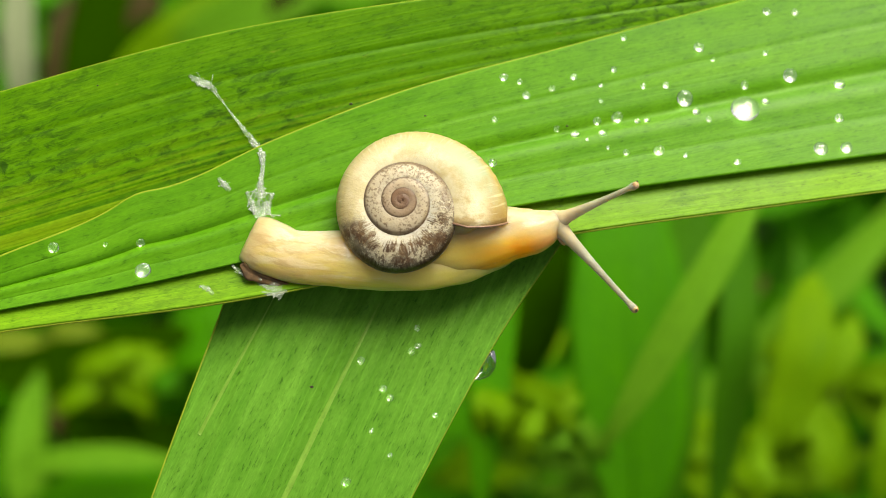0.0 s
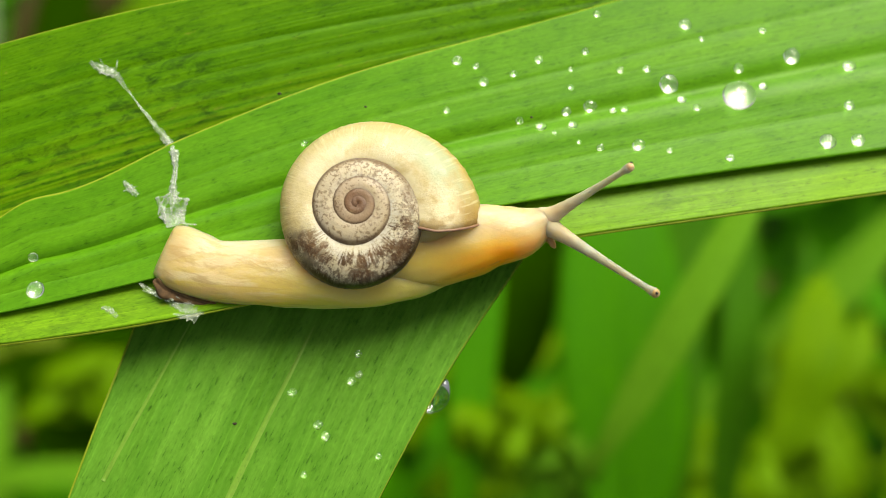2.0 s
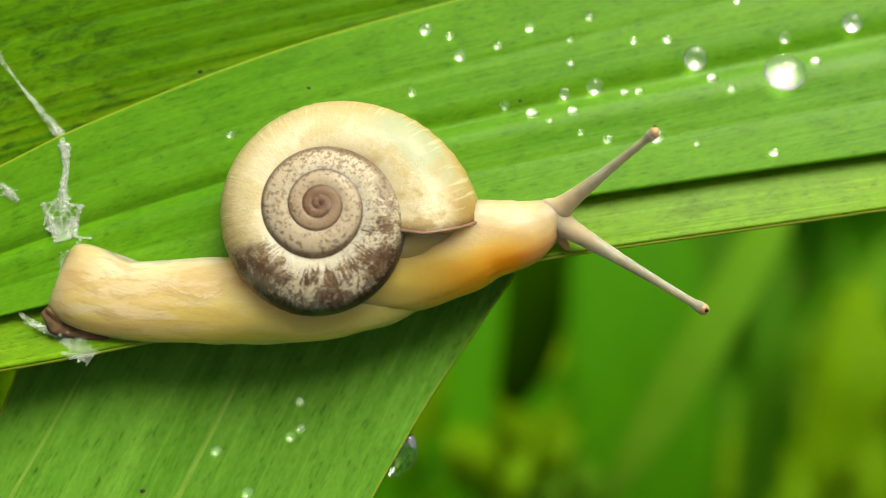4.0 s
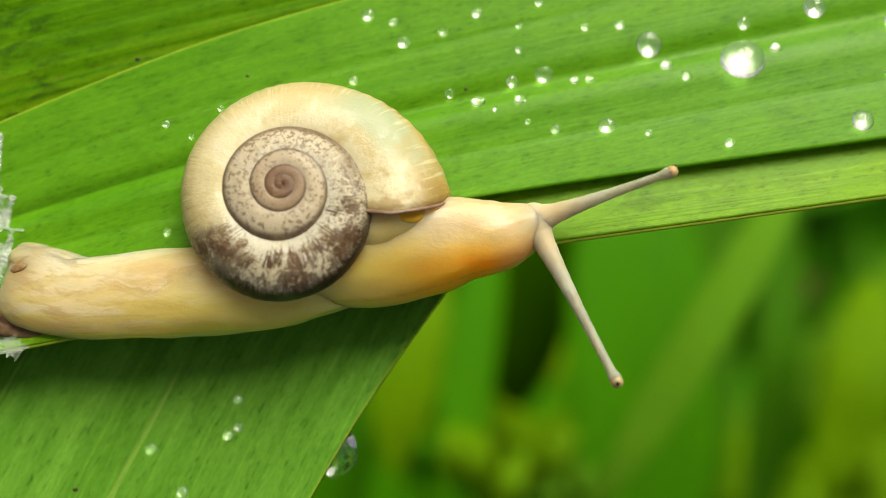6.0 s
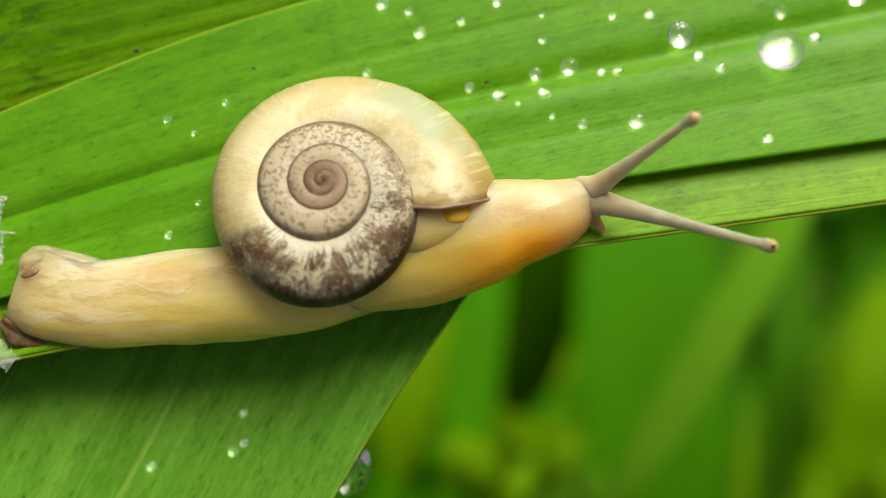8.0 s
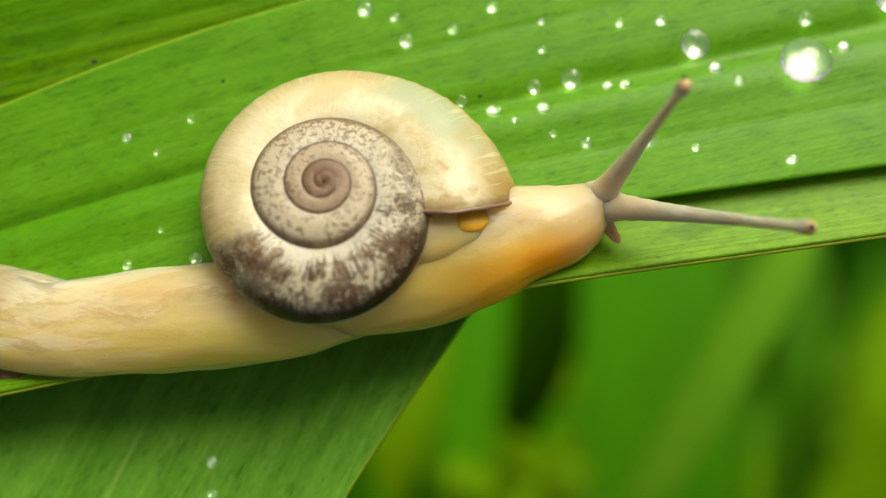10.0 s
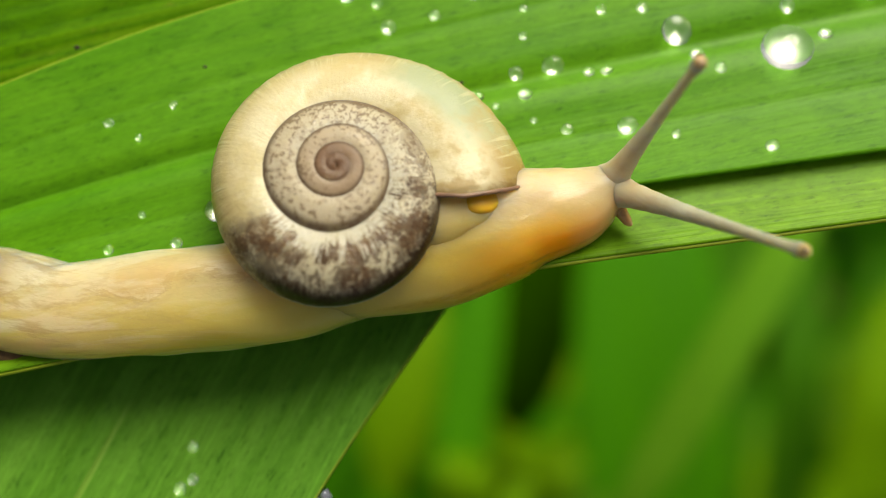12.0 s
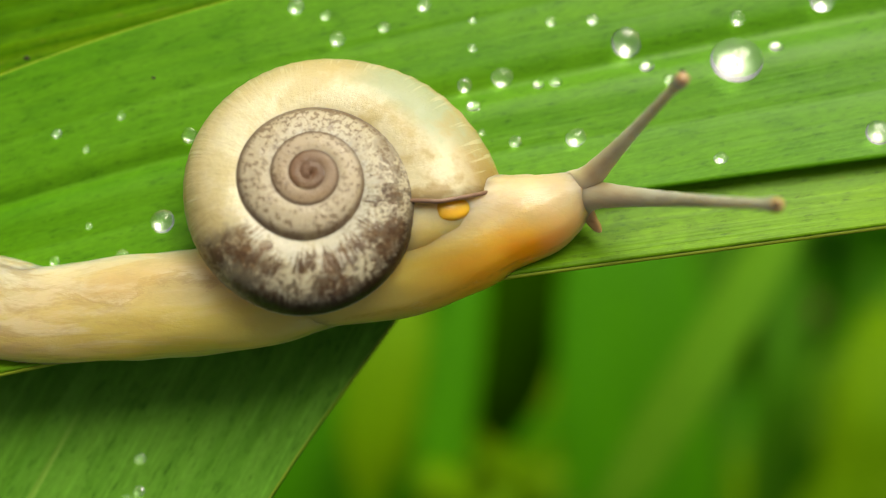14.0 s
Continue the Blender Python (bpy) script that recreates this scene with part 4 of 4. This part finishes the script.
    bm.free()
    me.materials.append(material)
    me.polygons.foreach_set("use_smooth", [True] * len(me.polygons))
    return me


def eye_stalk(length, r0, r1, joint, label, bulb, eye):
    ob = part("tentacle", build_tentacle(length, r0, r1, joint), snail, label)
    part("tip", ball("tip", (length - 0.10, 0, 0), r1 + 0.09, bulb), ob, "rounded bulb at the tip")
    part("eye", ball("eye", (length + 0.06, eye[0], eye[1]), 0.10, EYE), ob, "black eye spot")
    return ob


stalk_near = eye_stalk(8.55, 0.64, 0.20, 0.90, "long grey-brown eye tentacle with a dark eye", TIP, (-0.03, 0.27))
stalk_far = eye_stalk(6.95, 0.64, 0.185, 0.88, "shorter grey-brown eye tentacle with a reddish tip", TIP_RED, (0.2, -0.1))


def build_feeler():
    t = np.linspace(-0.5, 1.1, 16)
    v, f, uv = tube(np.stack([t, 0.08 * t * t, 0 * t], 1), (0.19 + 0.20 * (1 - np.clip(t / 1.1, 0, 1)) ** 2) * np.sqrt(np.clip((1.12 - t) / 0.25, 0, 1)), 12)
    return mesh("feeler", v, f, FEELER, uv)


feeler = part("feeler", build_feeler(), head, "short orange lower feeler")
feeler.matrix_basis = pose(11.0 * MM, -1.45 * MM, 0.75 * MM, 0, 8, -66)

cam.data.dof.use_dof = True
cam.data.dof.focus_object = foot
cam.data.dof.aperture_fstop = 49.45 / 2.5


# ---- slime, raindrops and specks ----
def strand(parent, pts, top, width, lift=0.28, flat=0.45):
    p = hermite([(x, y, height(top(x, y), x, y) + lift) for x, y in pts], np.linspace(0, 1, 40))
    rnd = np.random.RandomState(int(abs(pts[0][0]) * 100))
    w = np.interp(np.linspace(0, 1, 40), np.linspace(0, 1, 7), 0.62 * width * rnd.uniform(0.6, 1.2, 7))
    v, f, uv = tube(p, w, 8, flat)
    part("strand", mesh("strand", v, f, SLIME, uv), parent)


def film(parent, pts, widths, top, lift, seed):
    """A thin torn sheet of dried slime along a line, with ragged rims."""
    nu, nv = 60, 9
    s = np.linspace(0, 1, nu)
    p = hermite([(x, y, height(top(x, y), x, y) + lift) for x, y in pts], s)
    w = np.interp(s, np.linspace(0, 1, len(widths)), widths)
    tan = np.gradient(p[:, :2], axis=0)
    tan /= np.linalg.norm(tan, axis=1)[:, None]
    verts = []
    for i in range(nu):
        for j in range(nv):
            a = j / (nv - 1) * 2 - 1
            rag = 1 + 0.55 * noise.noise((s[i] * 14 + seed, a * 0.8, 1.7)) + 0.35 * noise.noise((s[i] * 40 + seed, a, 4.1))
            o = a * w[i] * rag
            verts.append((p[i, 0] - tan[i, 1] * o, p[i, 1] + tan[i, 0] * o, p[i, 2] + 0.12 * (1 + noise.noise((s[i] * 20 + seed, a * 2, 0.3))) - 0.06 * abs(a)))
    ob = part("film", mesh("film", verts, grid_faces(nu, nv), SLIME), parent, "torn whitish film of slime")
    so = ob.modifiers.new("thickness", "SOLIDIFY")
    so.thickness = 0.03 * MM


def nearer(x, y):
    return A_TOP if y > 8 + (x + 12.7) * 0.43 else B_TOP


def lower(x, y):
    return C_TOP


slime = tagged(empty("slime_trail"), "whitish dried slime threads stretched over the leaf behind the snail", "slime")
strand(slime, [(-18.7, 12.9), (-17.9, 12.3), (-17.1, 12.1)], nearer, 0.16)
strand(slime, [(-18.2, 13.2), (-17.7, 12.5), (-17.2, 12.2)], nearer, 0.06)
strand(slime, [(-17.0, 13.0), (-17.1, 12.2), (-16.0, 10.6), (-14.5, 8.8), (-13.6, 7.6)], nearer, 0.075, 0.55)
strand(slime, [(-16.6, 11.5), (-15.2, 9.5), (-14.2, 8.3), (-13.5, 7.7), (-13.3, 7.1)], nearer, 0.10, 0.5)
strand(slime, [(-14.2, 8.3), (-13.8, 7.8), (-13.4, 7.2), (-13.3, 6.4)], nearer, 0.22, 0.4)
strand(slime, [(-13.4, 7.2), (-13.3, 6.0), (-13.5, 4.6), (-13.5, 3.4), (-13.3, 2.6)], nearer, 0.11, 0.3)
strand(slime, [(-13.2, 7.0), (-13.15, 5.8), (-13.35, 4.4), (-13.2, 3.0)], nearer, 0.08, 0.3)
strand(slime, [(-13.5, 4.6), (-14.1, 3.9), (-14.35, 3.1)], nearer, 0.12)
strand(slime, [(-13.6, 4.2), (-13.95, 3.4), (-13.9, 2.6)], nearer, 0.13)
strand(slime, [(-13.4, 4.3), (-12.9, 4.1), (-12.4, 4.05)], nearer, 0.12)
strand(slime, [(-13.3, 4.0), (-12.9, 3.4), (-12.8, 2.7)], nearer, 0.14)
strand(slime, [(-14.3, 3.0), (-13.6, 2.6), (-12.6, 2.5)], nearer, 0.13)
strand(slime, [(-16.4, 5.1), (-16.0, 4.8), (-15.7, 4.4)], nearer, 0.12)
strand(slime, [(-16.5, 4.6), (-16.1, 4.7), (-15.6, 4.9)], nearer, 0.07)
strand(slime, [(-15.6, -1.0), (-14.9, -1.7), (-13.9, -2.0), (-13.2, -2.4)], lower, 0.14, 0.7)
strand(slime, [(-15.2, -1.7), (-14.5, -1.9), (-13.6, -1.9), (-12.8, -2.3)], lower, 0.10, 0.7)
strand(slime, [(-13.8, -2.3), (-12.9, -2.9), (-11.7, -3.1)], lower, 0.30, 0.2)
strand(slime, [(-13.2, -3.3), (-12.3, -3.4), (-11.3, -3.2)], lower, 0.22, 0.2)
strand(slime, [(-14.5, 4.1), (-14.1, 4.2), (-13.6, 4.1)], nearer, 0.08, 0.3)
strand(slime, [(-13.1, 2.6), (-12.5, 2.45), (-11.9, 2.4)], nearer, 0.10, 0.3)
film(slime, [(-18.8, 13.0), (-18.0, 12.5), (-17.2, 12.2), (-16.6, 11.4)], [0.10, 0.32, 0.25, 0.08], nearer, 0.24, 1)
film(slime, [(-15.6, 10.1), (-14.6, 8.8), (-13.7, 7.7), (-13.3, 6.9)], [0.05, 0.16, 0.30, 0.26], nearer, 0.40, 2)
film(slime, [(-13.35, 7.1), (-13.25, 6.0), (-13.45, 4.7)], [0.28, 0.14, 0.22], nearer, 0.26, 3)
film(slime, [(-13.45, 4.9), (-13.5, 4.0), (-13.5, 3.2), (-13.35, 2.3)], [0.20, 0.55, 0.62, 0.40], nearer, 0.22, 4)
film(slime, [(-14.4, 4.2), (-14.1, 3.5), (-13.8, 2.6)], [0.12, 0.22, 0.16], nearer, 0.24, 5)
film(slime, [(-12.5, 4.1), (-12.8, 3.5), (-12.8, 2.5)], [0.14, 0.22, 0.2], nearer, 0.24, 6)
film(slime, [(-16.5, 5.2), (-16.1, 4.8), (-15.6, 4.3)], [0.10, 0.25, 0.15], nearer, 0.22, 7)
film(slime, [(-15.4, -1.2), (-14.4, -1.9), (-13.4, -2.3)], [0.06, 0.16, 0.2], lower, 0.55, 8)
film(slime, [(-13.6, -1.9), (-12.9, -2.6), (-12.2, -3.1), (-11.6, -3.5)], [0.3, 0.55, 0.6, 0.35], lower, 0.25, 9)
film(slime, [(-13.35, 2.6), (-13.0, 1.6), (-13.05, 0.6), (-13.2, -0.5)], [0.45, 0.60, 0.50, 0.25], nearer, 0.16, 11)
film(slime, [(-12.5, 2.4), (-12.7, 1.5), (-13.0, 0.5)], [0.12, 0.25, 0.15], nearer, 0.20, 12)
strand(slime, [(-13.5, 2.4), (-13.4, 1.2), (-13.5, 0.0)], nearer, 0.10, 0.3)
film(slime, [(-17.8, -2.7), (-17.2, -3.0), (-16.7, -3.4)], [0.12, 0.3, 0.14], lower, 0.2, 10)


def drop_mesh(top, low, under):
    """A raindrop on a waxy leaf: clear water on an added, bowl-shaped mirror; radius 1 mm."""
    n, m, ring = 14, 9, 28
    prof = [(math.sin(math.pi / 2 * i / n), low + top * math.cos(math.pi / 2 * i / n)) for i in range(n + 1)]
    prof += [(math.cos(math.pi / 2 * i / m), low * (1 - math.sin(math.pi / 2 * i / m))) for i in range(1, m + 1)]
    prof[0], prof[-1] = (0.02, prof[0][1]), (0.02, 0.0)
    verts = [(r * math.cos(2 * math.pi * j / ring), r * math.sin(2 * math.pi * j / ring), z) for r, z in prof for j in range(ring)]
    faces = grid_faces(len(prof), ring, True)
    faces += [tuple(range(ring))[::-1], tuple(range((len(prof) - 1) * ring, len(prof) * ring))]
    me = mesh("raindrop", verts, faces, WATER)
    me.materials.append(under)
    for k, poly in enumerate(me.polygons):
        if n * ring <= k < (n + m) * ring or k == len(faces) - 1:
            poly.material_index = 1
    return me


SHAPES = ((0.55, 0.40), (0.45, 0.5), (0.65, 0.35))
DROPS = [drop_mesh(*s, DROP_MIRROR) for s in SHAPES]
DROPS_MID = [drop_mesh(*s, DROP_MIRROR_MID) for s in SHAPES]
DROPS_THIN = [drop_mesh(*s, DROP_MIRROR_THIN) for s in SHAPES]
drop_rnd = random.Random(3)


def raindrops(rows, top, label):
    for x, y, r in rows:
        r *= 1.0 if r < 0.6 else 0.92
        ob = new("raindrop", drop_rnd.choice(DROPS_THIN if top is D_TOP or r < 0.25 else DROPS_MID if r < 0.45 else DROPS))
        odd = 0.4 if r > 0.6 else 1.0
        ob.scale = [r * (1 + odd * drop_rnd.uniform(-0.1, 0.12)) for _ in range(3)]
        ex = (height(top, x + r, y) - height(top, x - r, y)) / (2 * r)
        ey = (height(top, x, y + r) - height(top, x, y - r)) / (2 * r)
        tilt = Vector((0, 0, 1)).rotation_difference(Vector((-ex, -ey, 1)))
        ob.rotation_euler = (tilt.to_matrix() @ Matrix.Rotation(drop_rnd.uniform(0, 6), 3, "Z")).to_euler()
        rest = max(height(top, x + r * p, y + r * q) - ex * r * p - ey * r * q for p in (-0.6, 0, 0.6) for q in (-0.6, 0, 0.6))
        ob.location = Vector((x, y, rest + (0.0 if top is D_TOP else 0.22) + 0.02)) * MM
        ob.visible_shadow = False
        tagged(ob, label, "raindrop", "raindrops on the leaves")


DROPS_RIGHT = [(19.66, 15.48, 0.41), (26.54, 13.28, 0.65), (23.04, 12.52, 0.33), (18.33, 11.42, 0.69), (19.22, 10.34, 0.33), (22.82, 10.37, 1.15),
               (24.55, 11.17, 0.28), (30.34, 12.50, 0.41), (30.01, 9.81, 0.37), (28.34, 7.30, 0.49), (30.31, 7.40, 0.45), (22.03, 6.35, 0.28),
               (16.21, 7.26, 0.41), (18.19, 6.90, 0.20), (20.73, 14.52, 0.20), (25.10, 18.45, 0.33), (27.33, 18.44, 0.28), (24.80, 15.10, 0.24), (20.10, 9.72, 0.24)]
DROPS_MIDDLE = [(13.21, 10.01, 0.41), (11.66, 9.66, 0.33), (10.01, 8.56, 0.33), (12.05, 8.64, 0.28), (14.73, 9.65, 0.24), (15.46, 9.69, 0.24),
                (13.74, 7.14, 0.24), (12.39, 7.54, 0.16), (4.66, 12.95, 0.33), (5.89, 12.63, 0.24), (6.38, 11.60, 0.33), (8.32, 12.13, 0.24),
                (9.98, 13.07, 0.28), (13.05, 13.64, 0.24), (13.88, 16.18, 0.24), (3.95, 9.70, 0.24), (3.72, 6.31, 0.33), (15.28, 12.37, 0.24),
                (17.00, 12.46, 0.28), (8.62, 9.06, 0.24),
                (10.85, 8.14, 0.16), (12.01, 11.22, 0.18), (12.03, 12.45, 0.18)]
DROPS_BEHIND = [(-21.78, -1.62, 0.53), (-22.11, 0.53, 0.33), (-28.34, 0.14, 0.37), (-24.66, 0.37, 0.20), (-0.56, 3.84, 0.49), (-5.15, 7.57, 0.20),
                (-2.52, 8.33, 0.18), (-3.92, 6.95, 0.16), (-2.18, 2.48, 0.25), (-4.95, 2.24, 0.22), (0.33, 7.54, 0.29), (-3.65, 3.70, 0.13)]
DROPS_LOW = [(-1.96, -5.56, 0.25), (-1.88, -6.91, 0.25), (-2.39, -7.32, 0.29), (-6.14, -7.96, 0.29), (-4.47, -10.06, 0.29), (-3.98, -10.76, 0.29),
             (-5.34, -13.13, 0.21), (-3.98, -14.93, 0.21), (-7.17, -16.79, 0.33), (-0.67, -12.07, 0.21)]
raindrops(DROPS_RIGHT, B_TOP, "clear round raindrop on the green leaf")
raindrops(DROPS_MIDDLE, B_TOP, "small clear raindrop on the green leaf")
raindrops(DROPS_BEHIND, B_TOP, "small clear raindrop on the green leaf")
raindrops(DROPS_LOW, D_TOP, "small clear raindrop on the lower leaf")


def hanging_drop():
    n, ring = 20, 24
    verts = []
    for i in range(n + 1):
        t = i / n
        r = 0.92 * math.sin(math.pi * t ** 0.75) ** 0.9 * (0.35 + 0.65 * t) if 0 < t < 1 else 0.02
        for j in range(ring):
            b = 2 * math.pi * j / ring
            verts.append((r * math.cos(b), r * math.sin(b), -2.3 * t))
    faces = grid_faces(n + 1, ring, True)
    faces.append(tuple(range(ring))[::-1])
    faces.append(tuple(range(n * ring, (n + 1) * ring)))
    ob = new("hanging_drop", mesh("hanging_drop", verts, faces, WATER_CLEAR))
    m = Vector((-0.45, -0.75, -0.45)).to_track_quat("-Z", "Y").to_matrix().to_4x4()
    m.translation = Vector((3.75, -7.25, -2.5)) * MM
    m = m @ Matrix.Diagonal((1.3, 1.3, 1.2, 1))
    ob.matrix_basis = m
    ob.visible_shadow = False
    tagged(ob, "large clear water drop hanging from the leaf edge", "raindrop")


hanging_drop()


def speck(x, y, top, r):
    me = loft("dirt_speck", [(-r, 0, r * 0.5, r * 0.3, 0), (0, 0, r * 1.4, r * 0.5, 0), (r, 0, r * 0.4, r * 0.3, 0)], DIRT, 8, 8, 0.3, 7)
    ob = new("dirt_speck", me)
    ob.location = Vector((x, y, height(top, x, y) + (0.0 if top is D_TOP else 0.2))) * MM
    tagged(ob, "tiny dark brown speck of dirt on the leaf", "dirt", "dirt specks")


speck(-1.24, 9.96, B_TOP, 0.10)
speck(9.4, 9.3, B_TOP, 0.13)
speck(-9.75, -9.87, D_TOP, 0.14)
speck(-6.81, 11.04, A_TOP, 0.14)
speck(-25.5, 12.2, A_TOP, 0.08)

# ---- movement ----
# seconds; shell axis x, y (mm); turn of the shell on the body rx, ry, rz (degrees)
SNAIL_ROWS = [
    (0, -2.59, 2.73, 2.9, -4.6, -5.6),
    (0.5, -2.23, 2.82, 3.2, -4.0, -5.0),
    (1, -2.02, 2.69, 3.5, -3.4, -4.5),
    (1.5, -1.68, 2.72, 3.9, -2.8, -3.0),
    (2, -1.39, 2.94, 3.3, -2.1, -2.7),
    (2.5, -1.00, 2.86, 2.7, -1.5, -0.4),
    (2.7, -0.92, 2.88, 2.5, -1.2, -0.2),
    (4.8, 0.40, 3.19, 0.3, 0.4, 3.8),
    (5, 0.57, 3.19, 1.8, 1.3, 4.3),
    (5.5, 0.87, 3.14, 0.0, 1.5, 4.9),
    (6, 1.13, 3.41, -1.7, 1.7, 3.2),
    (6.5, 1.34, 3.76, -3.5, 1.8, 1.6),
    (7, 1.68, 3.66, -3.7, 2.1, 2.5),
    (7.5, 1.94, 3.80, -3.9, 2.4, 2.5),
    (8, 2.32, 3.26, -4.5, 2.5, 5.3),
    (8.2, 2.44, 3.33, -4.7, 2.5, 6.4),
    (10.3, 3.50, 4.09, -7.2, 2.7, 5.1),
    (10.5, 3.61, 4.11, -7.5, 2.7, 4.9),
    (11, 3.83, 4.35, -8.0, 2.8, 4.4),
    (11.5, 4.26, 4.37, -6.7, 3.2, 4.4),
    (12, 4.53, 4.20, -5.3, 3.7, 5.6),
    (12.5, 4.82, 4.27, -3.9, 4.2, 5.5),
    (13, 5.14, 4.25, -3.9, 4.8, 6.0),
    (13.5, 5.44, 4.28, -4.0, 5.5, 7.1),
    (14, 5.57, 4.41, -4.0, 6.1, 7.8),
]
# seconds; fork of the head x, y; near tip x, y, z; far tip x, y, z (mm, beside the shell axis)
HEAD_ROWS = [
    (0, 11.60, -0.72, 16.32, -7.74, 2.00, 16.09, 0.58, 5.50),
    (0.5, 11.88, -0.82, 16.58, -7.53, 2.30, 16.46, 0.78, 5.50),
    (1, 11.91, -0.88, 17.08, -7.19, 2.79, 16.51, 1.22, 5.23),
    (1.5, 11.81, -0.42, 17.09, -6.60, 3.01, 16.30, 1.12, 5.50),
    (2, 12.08, -0.39, 17.60, -5.95, 4.43, 16.16, 1.51, 5.50),
    (2.5, 11.61, 0.22, 17.40, -5.21, 4.07, 15.20, 2.83, 5.50),
    (2.7, 11.79, 0.31, 17.83, -4.80, 4.15, 14.84, 3.47, 5.50),
    (4.8, 11.73, 0.36, 17.94, -5.20, 2.00, 16.02, 2.66, 5.50),
    (5, 11.86, 0.03, 17.30, -5.93, 3.44, 17.35, 3.05, 2.00),
    (5.5, 11.89, -0.16, 16.37, -7.18, 2.00, 18.02, 1.32, 2.00),
    (6, 12.29, -0.63, 14.96, -8.77, 2.00, 17.68, 0.68, 4.28),
    (6.5, 12.09, -0.97, 15.61, -8.79, 2.00, 18.26, 1.04, 2.00),
    (7, 12.25, -0.76, 17.33, -6.96, 3.72, 17.88, 2.30, 2.00),
    (7.5, 12.28, -0.26, 18.65, -4.93, 4.20, 16.29, 1.28, 5.50),
    (8, 12.12, 0.78, 18.63, -2.74, 5.50, 15.38, 2.26, 5.50),
    (8.2, 11.86, 0.73, 18.86, -1.39, 5.50, 15.03, 2.55, 5.50),
    (10.3, 11.45, 0.87, 17.94, -1.64, 5.50, 13.30, 3.27, 5.50),
    (10.5, 11.57, 0.94, 18.13, -1.52, 5.50, 13.47, 3.19, 5.50),
    (11, 11.40, 0.80, 17.90, -1.30, 5.50, 13.38, 2.81, 5.50),
    (11.5, 11.51, 0.74, 17.64, -3.08, 5.50, 13.39, 3.19, 5.50),
    (12, 11.53, 0.79, 17.20, -3.31, 5.50, 13.62, 3.53, 5.50),
    (12.5, 11.36, 1.02, 18.04, -1.80, 5.50, 13.69, 3.57, 5.50),
    (13, 11.61, 0.89, 17.31, -3.38, 5.50, 14.74, 3.42, 5.50),
    (13.5, 11.50, 0.86, 17.28, -3.35, 5.50, 14.92, 3.04, 5.50),
    (14, 11.39, 0.85, 17.27, -1.47, 5.50, 14.09, 3.21, 5.50),
]
# seconds; how far the foot has stretched back (mm), its turn (degrees), its shift across (mm)
FOOT_ROWS = [(0, 0.0, -6, 0), (1.5, 0.7, -5.6, 0), (2.7, 1.0, -4.2, 0), (4.8, 1.7, -2.0, 0), (6.5, 2.0, 0.8, 0.05), (7.5, 2.1, 0.9, 0.08), (8.0, 2.2, 1.4, 0.4), (8.2, 2.25, 1.5, 0.38), (10.3, 2.9, 2.0, 0.2), (11, 3.1, 2.2, 0.18), (14, 3.0, 1.8, 0.22)]


def aim(base, tip):
    """A pose at base whose x axis points at tip."""
    d = (Vector(tip) - Vector(base)).normalized()
    up = Vector((0, 0, 1))
    y = up.cross(d).normalized()
    z = d.cross(y)
    m = Matrix((d, y, z)).transposed().to_4x4()
    m.translation = Vector(base) * MM
    return m


def stalk_aim(base, x, y, length):
    """A stalk of this length that reaches the spot x, y, rising as far as it must."""
    flat = math.hypot(x - base.x, y - base.y)
    return aim(base, (x, y, base.z + math.sqrt(max(0.05, length ** 2 - flat ** 2))))


def motions():
    walk(snail, [(r[0], pose(r[1] * MM, r[2] * MM, 0.1 * MM)) for r in SNAIL_ROWS])
    walk(shell, [(r[0], pose(0, 0, 0, *r[3:])) for r in SNAIL_ROWS])
    bend = Vector((0.5, -3.7, 0))
    rows = []
    for t, d, a, dy in FOOT_ROWS:
        m = Matrix.Rotation(radians(a), 4, "Z")
        m.translation = (bend - m @ bend - Vector((d, -dy, -2.3))) * MM
        rows.append((t, m))
    walk(foot, rows)
    for swelling in (nub, spot):        # the tail end swells up as the snail moves on
        walk(swelling, [(t, pose(0, 0, z * MM)) for t, z in ((0, -0.8), (1.5, -0.75), (2.7, -0.5), (4.8, -0.1), (6, 0), (14, 0))])
    walk(crust, [(t, pose(x * MM, y * MM, 0)) for t, x, y in ((0, 0.45, -0.3), (1.5, 0.4, -0.25), (2.7, 0.25, -0.12), (4.8, 0, 0), (14, 0, 0))])
    root = Vector((-1.0, -3.75))
    rest = Vector((11.6, -0.4)) - root
    heads, collars, near, far = [], [], [], []
    for t, hx, hy, ax, ay, az, bx, by, bz in HEAD_ROWS:
        d = Vector((hx, hy)) - root
        turn = 1.12 * (math.atan2(d.y, d.x) - math.atan2(rest.y, rest.x))
        m = Matrix.Rotation(turn, 4, "Z")
        shift = Vector((hx, hy, 0)) - (m @ Vector((11.6, -0.4, 0)))
        m.translation = shift * MM
        heads.append((t, m))
        mm = Matrix.Rotation(turn * 0.6, 4, "Z")
        pivot = Vector((3.0, -2.0, 0))
        mm.translation = (pivot - mm @ pivot) * MM
        collars.append((t, mm))
        f = Vector((hx, hy, 1.25))
        side = Vector((-d.y, d.x, 0)).normalized()
        near.append((t, stalk_aim(f - d.normalized().to_3d() * 0.95 - side * 0.27, ax, ay, 8.6)))
        far.append((t, stalk_aim(f - d.normalized().to_3d() * 0.95 - side * 0.17, bx, by, 7.0)))
    walk(head, heads)
    walk(mantle, collars)
    walk(collar_edge, collars)
    walk(stalk_near, near)
    walk(stalk_far, far)


motions()
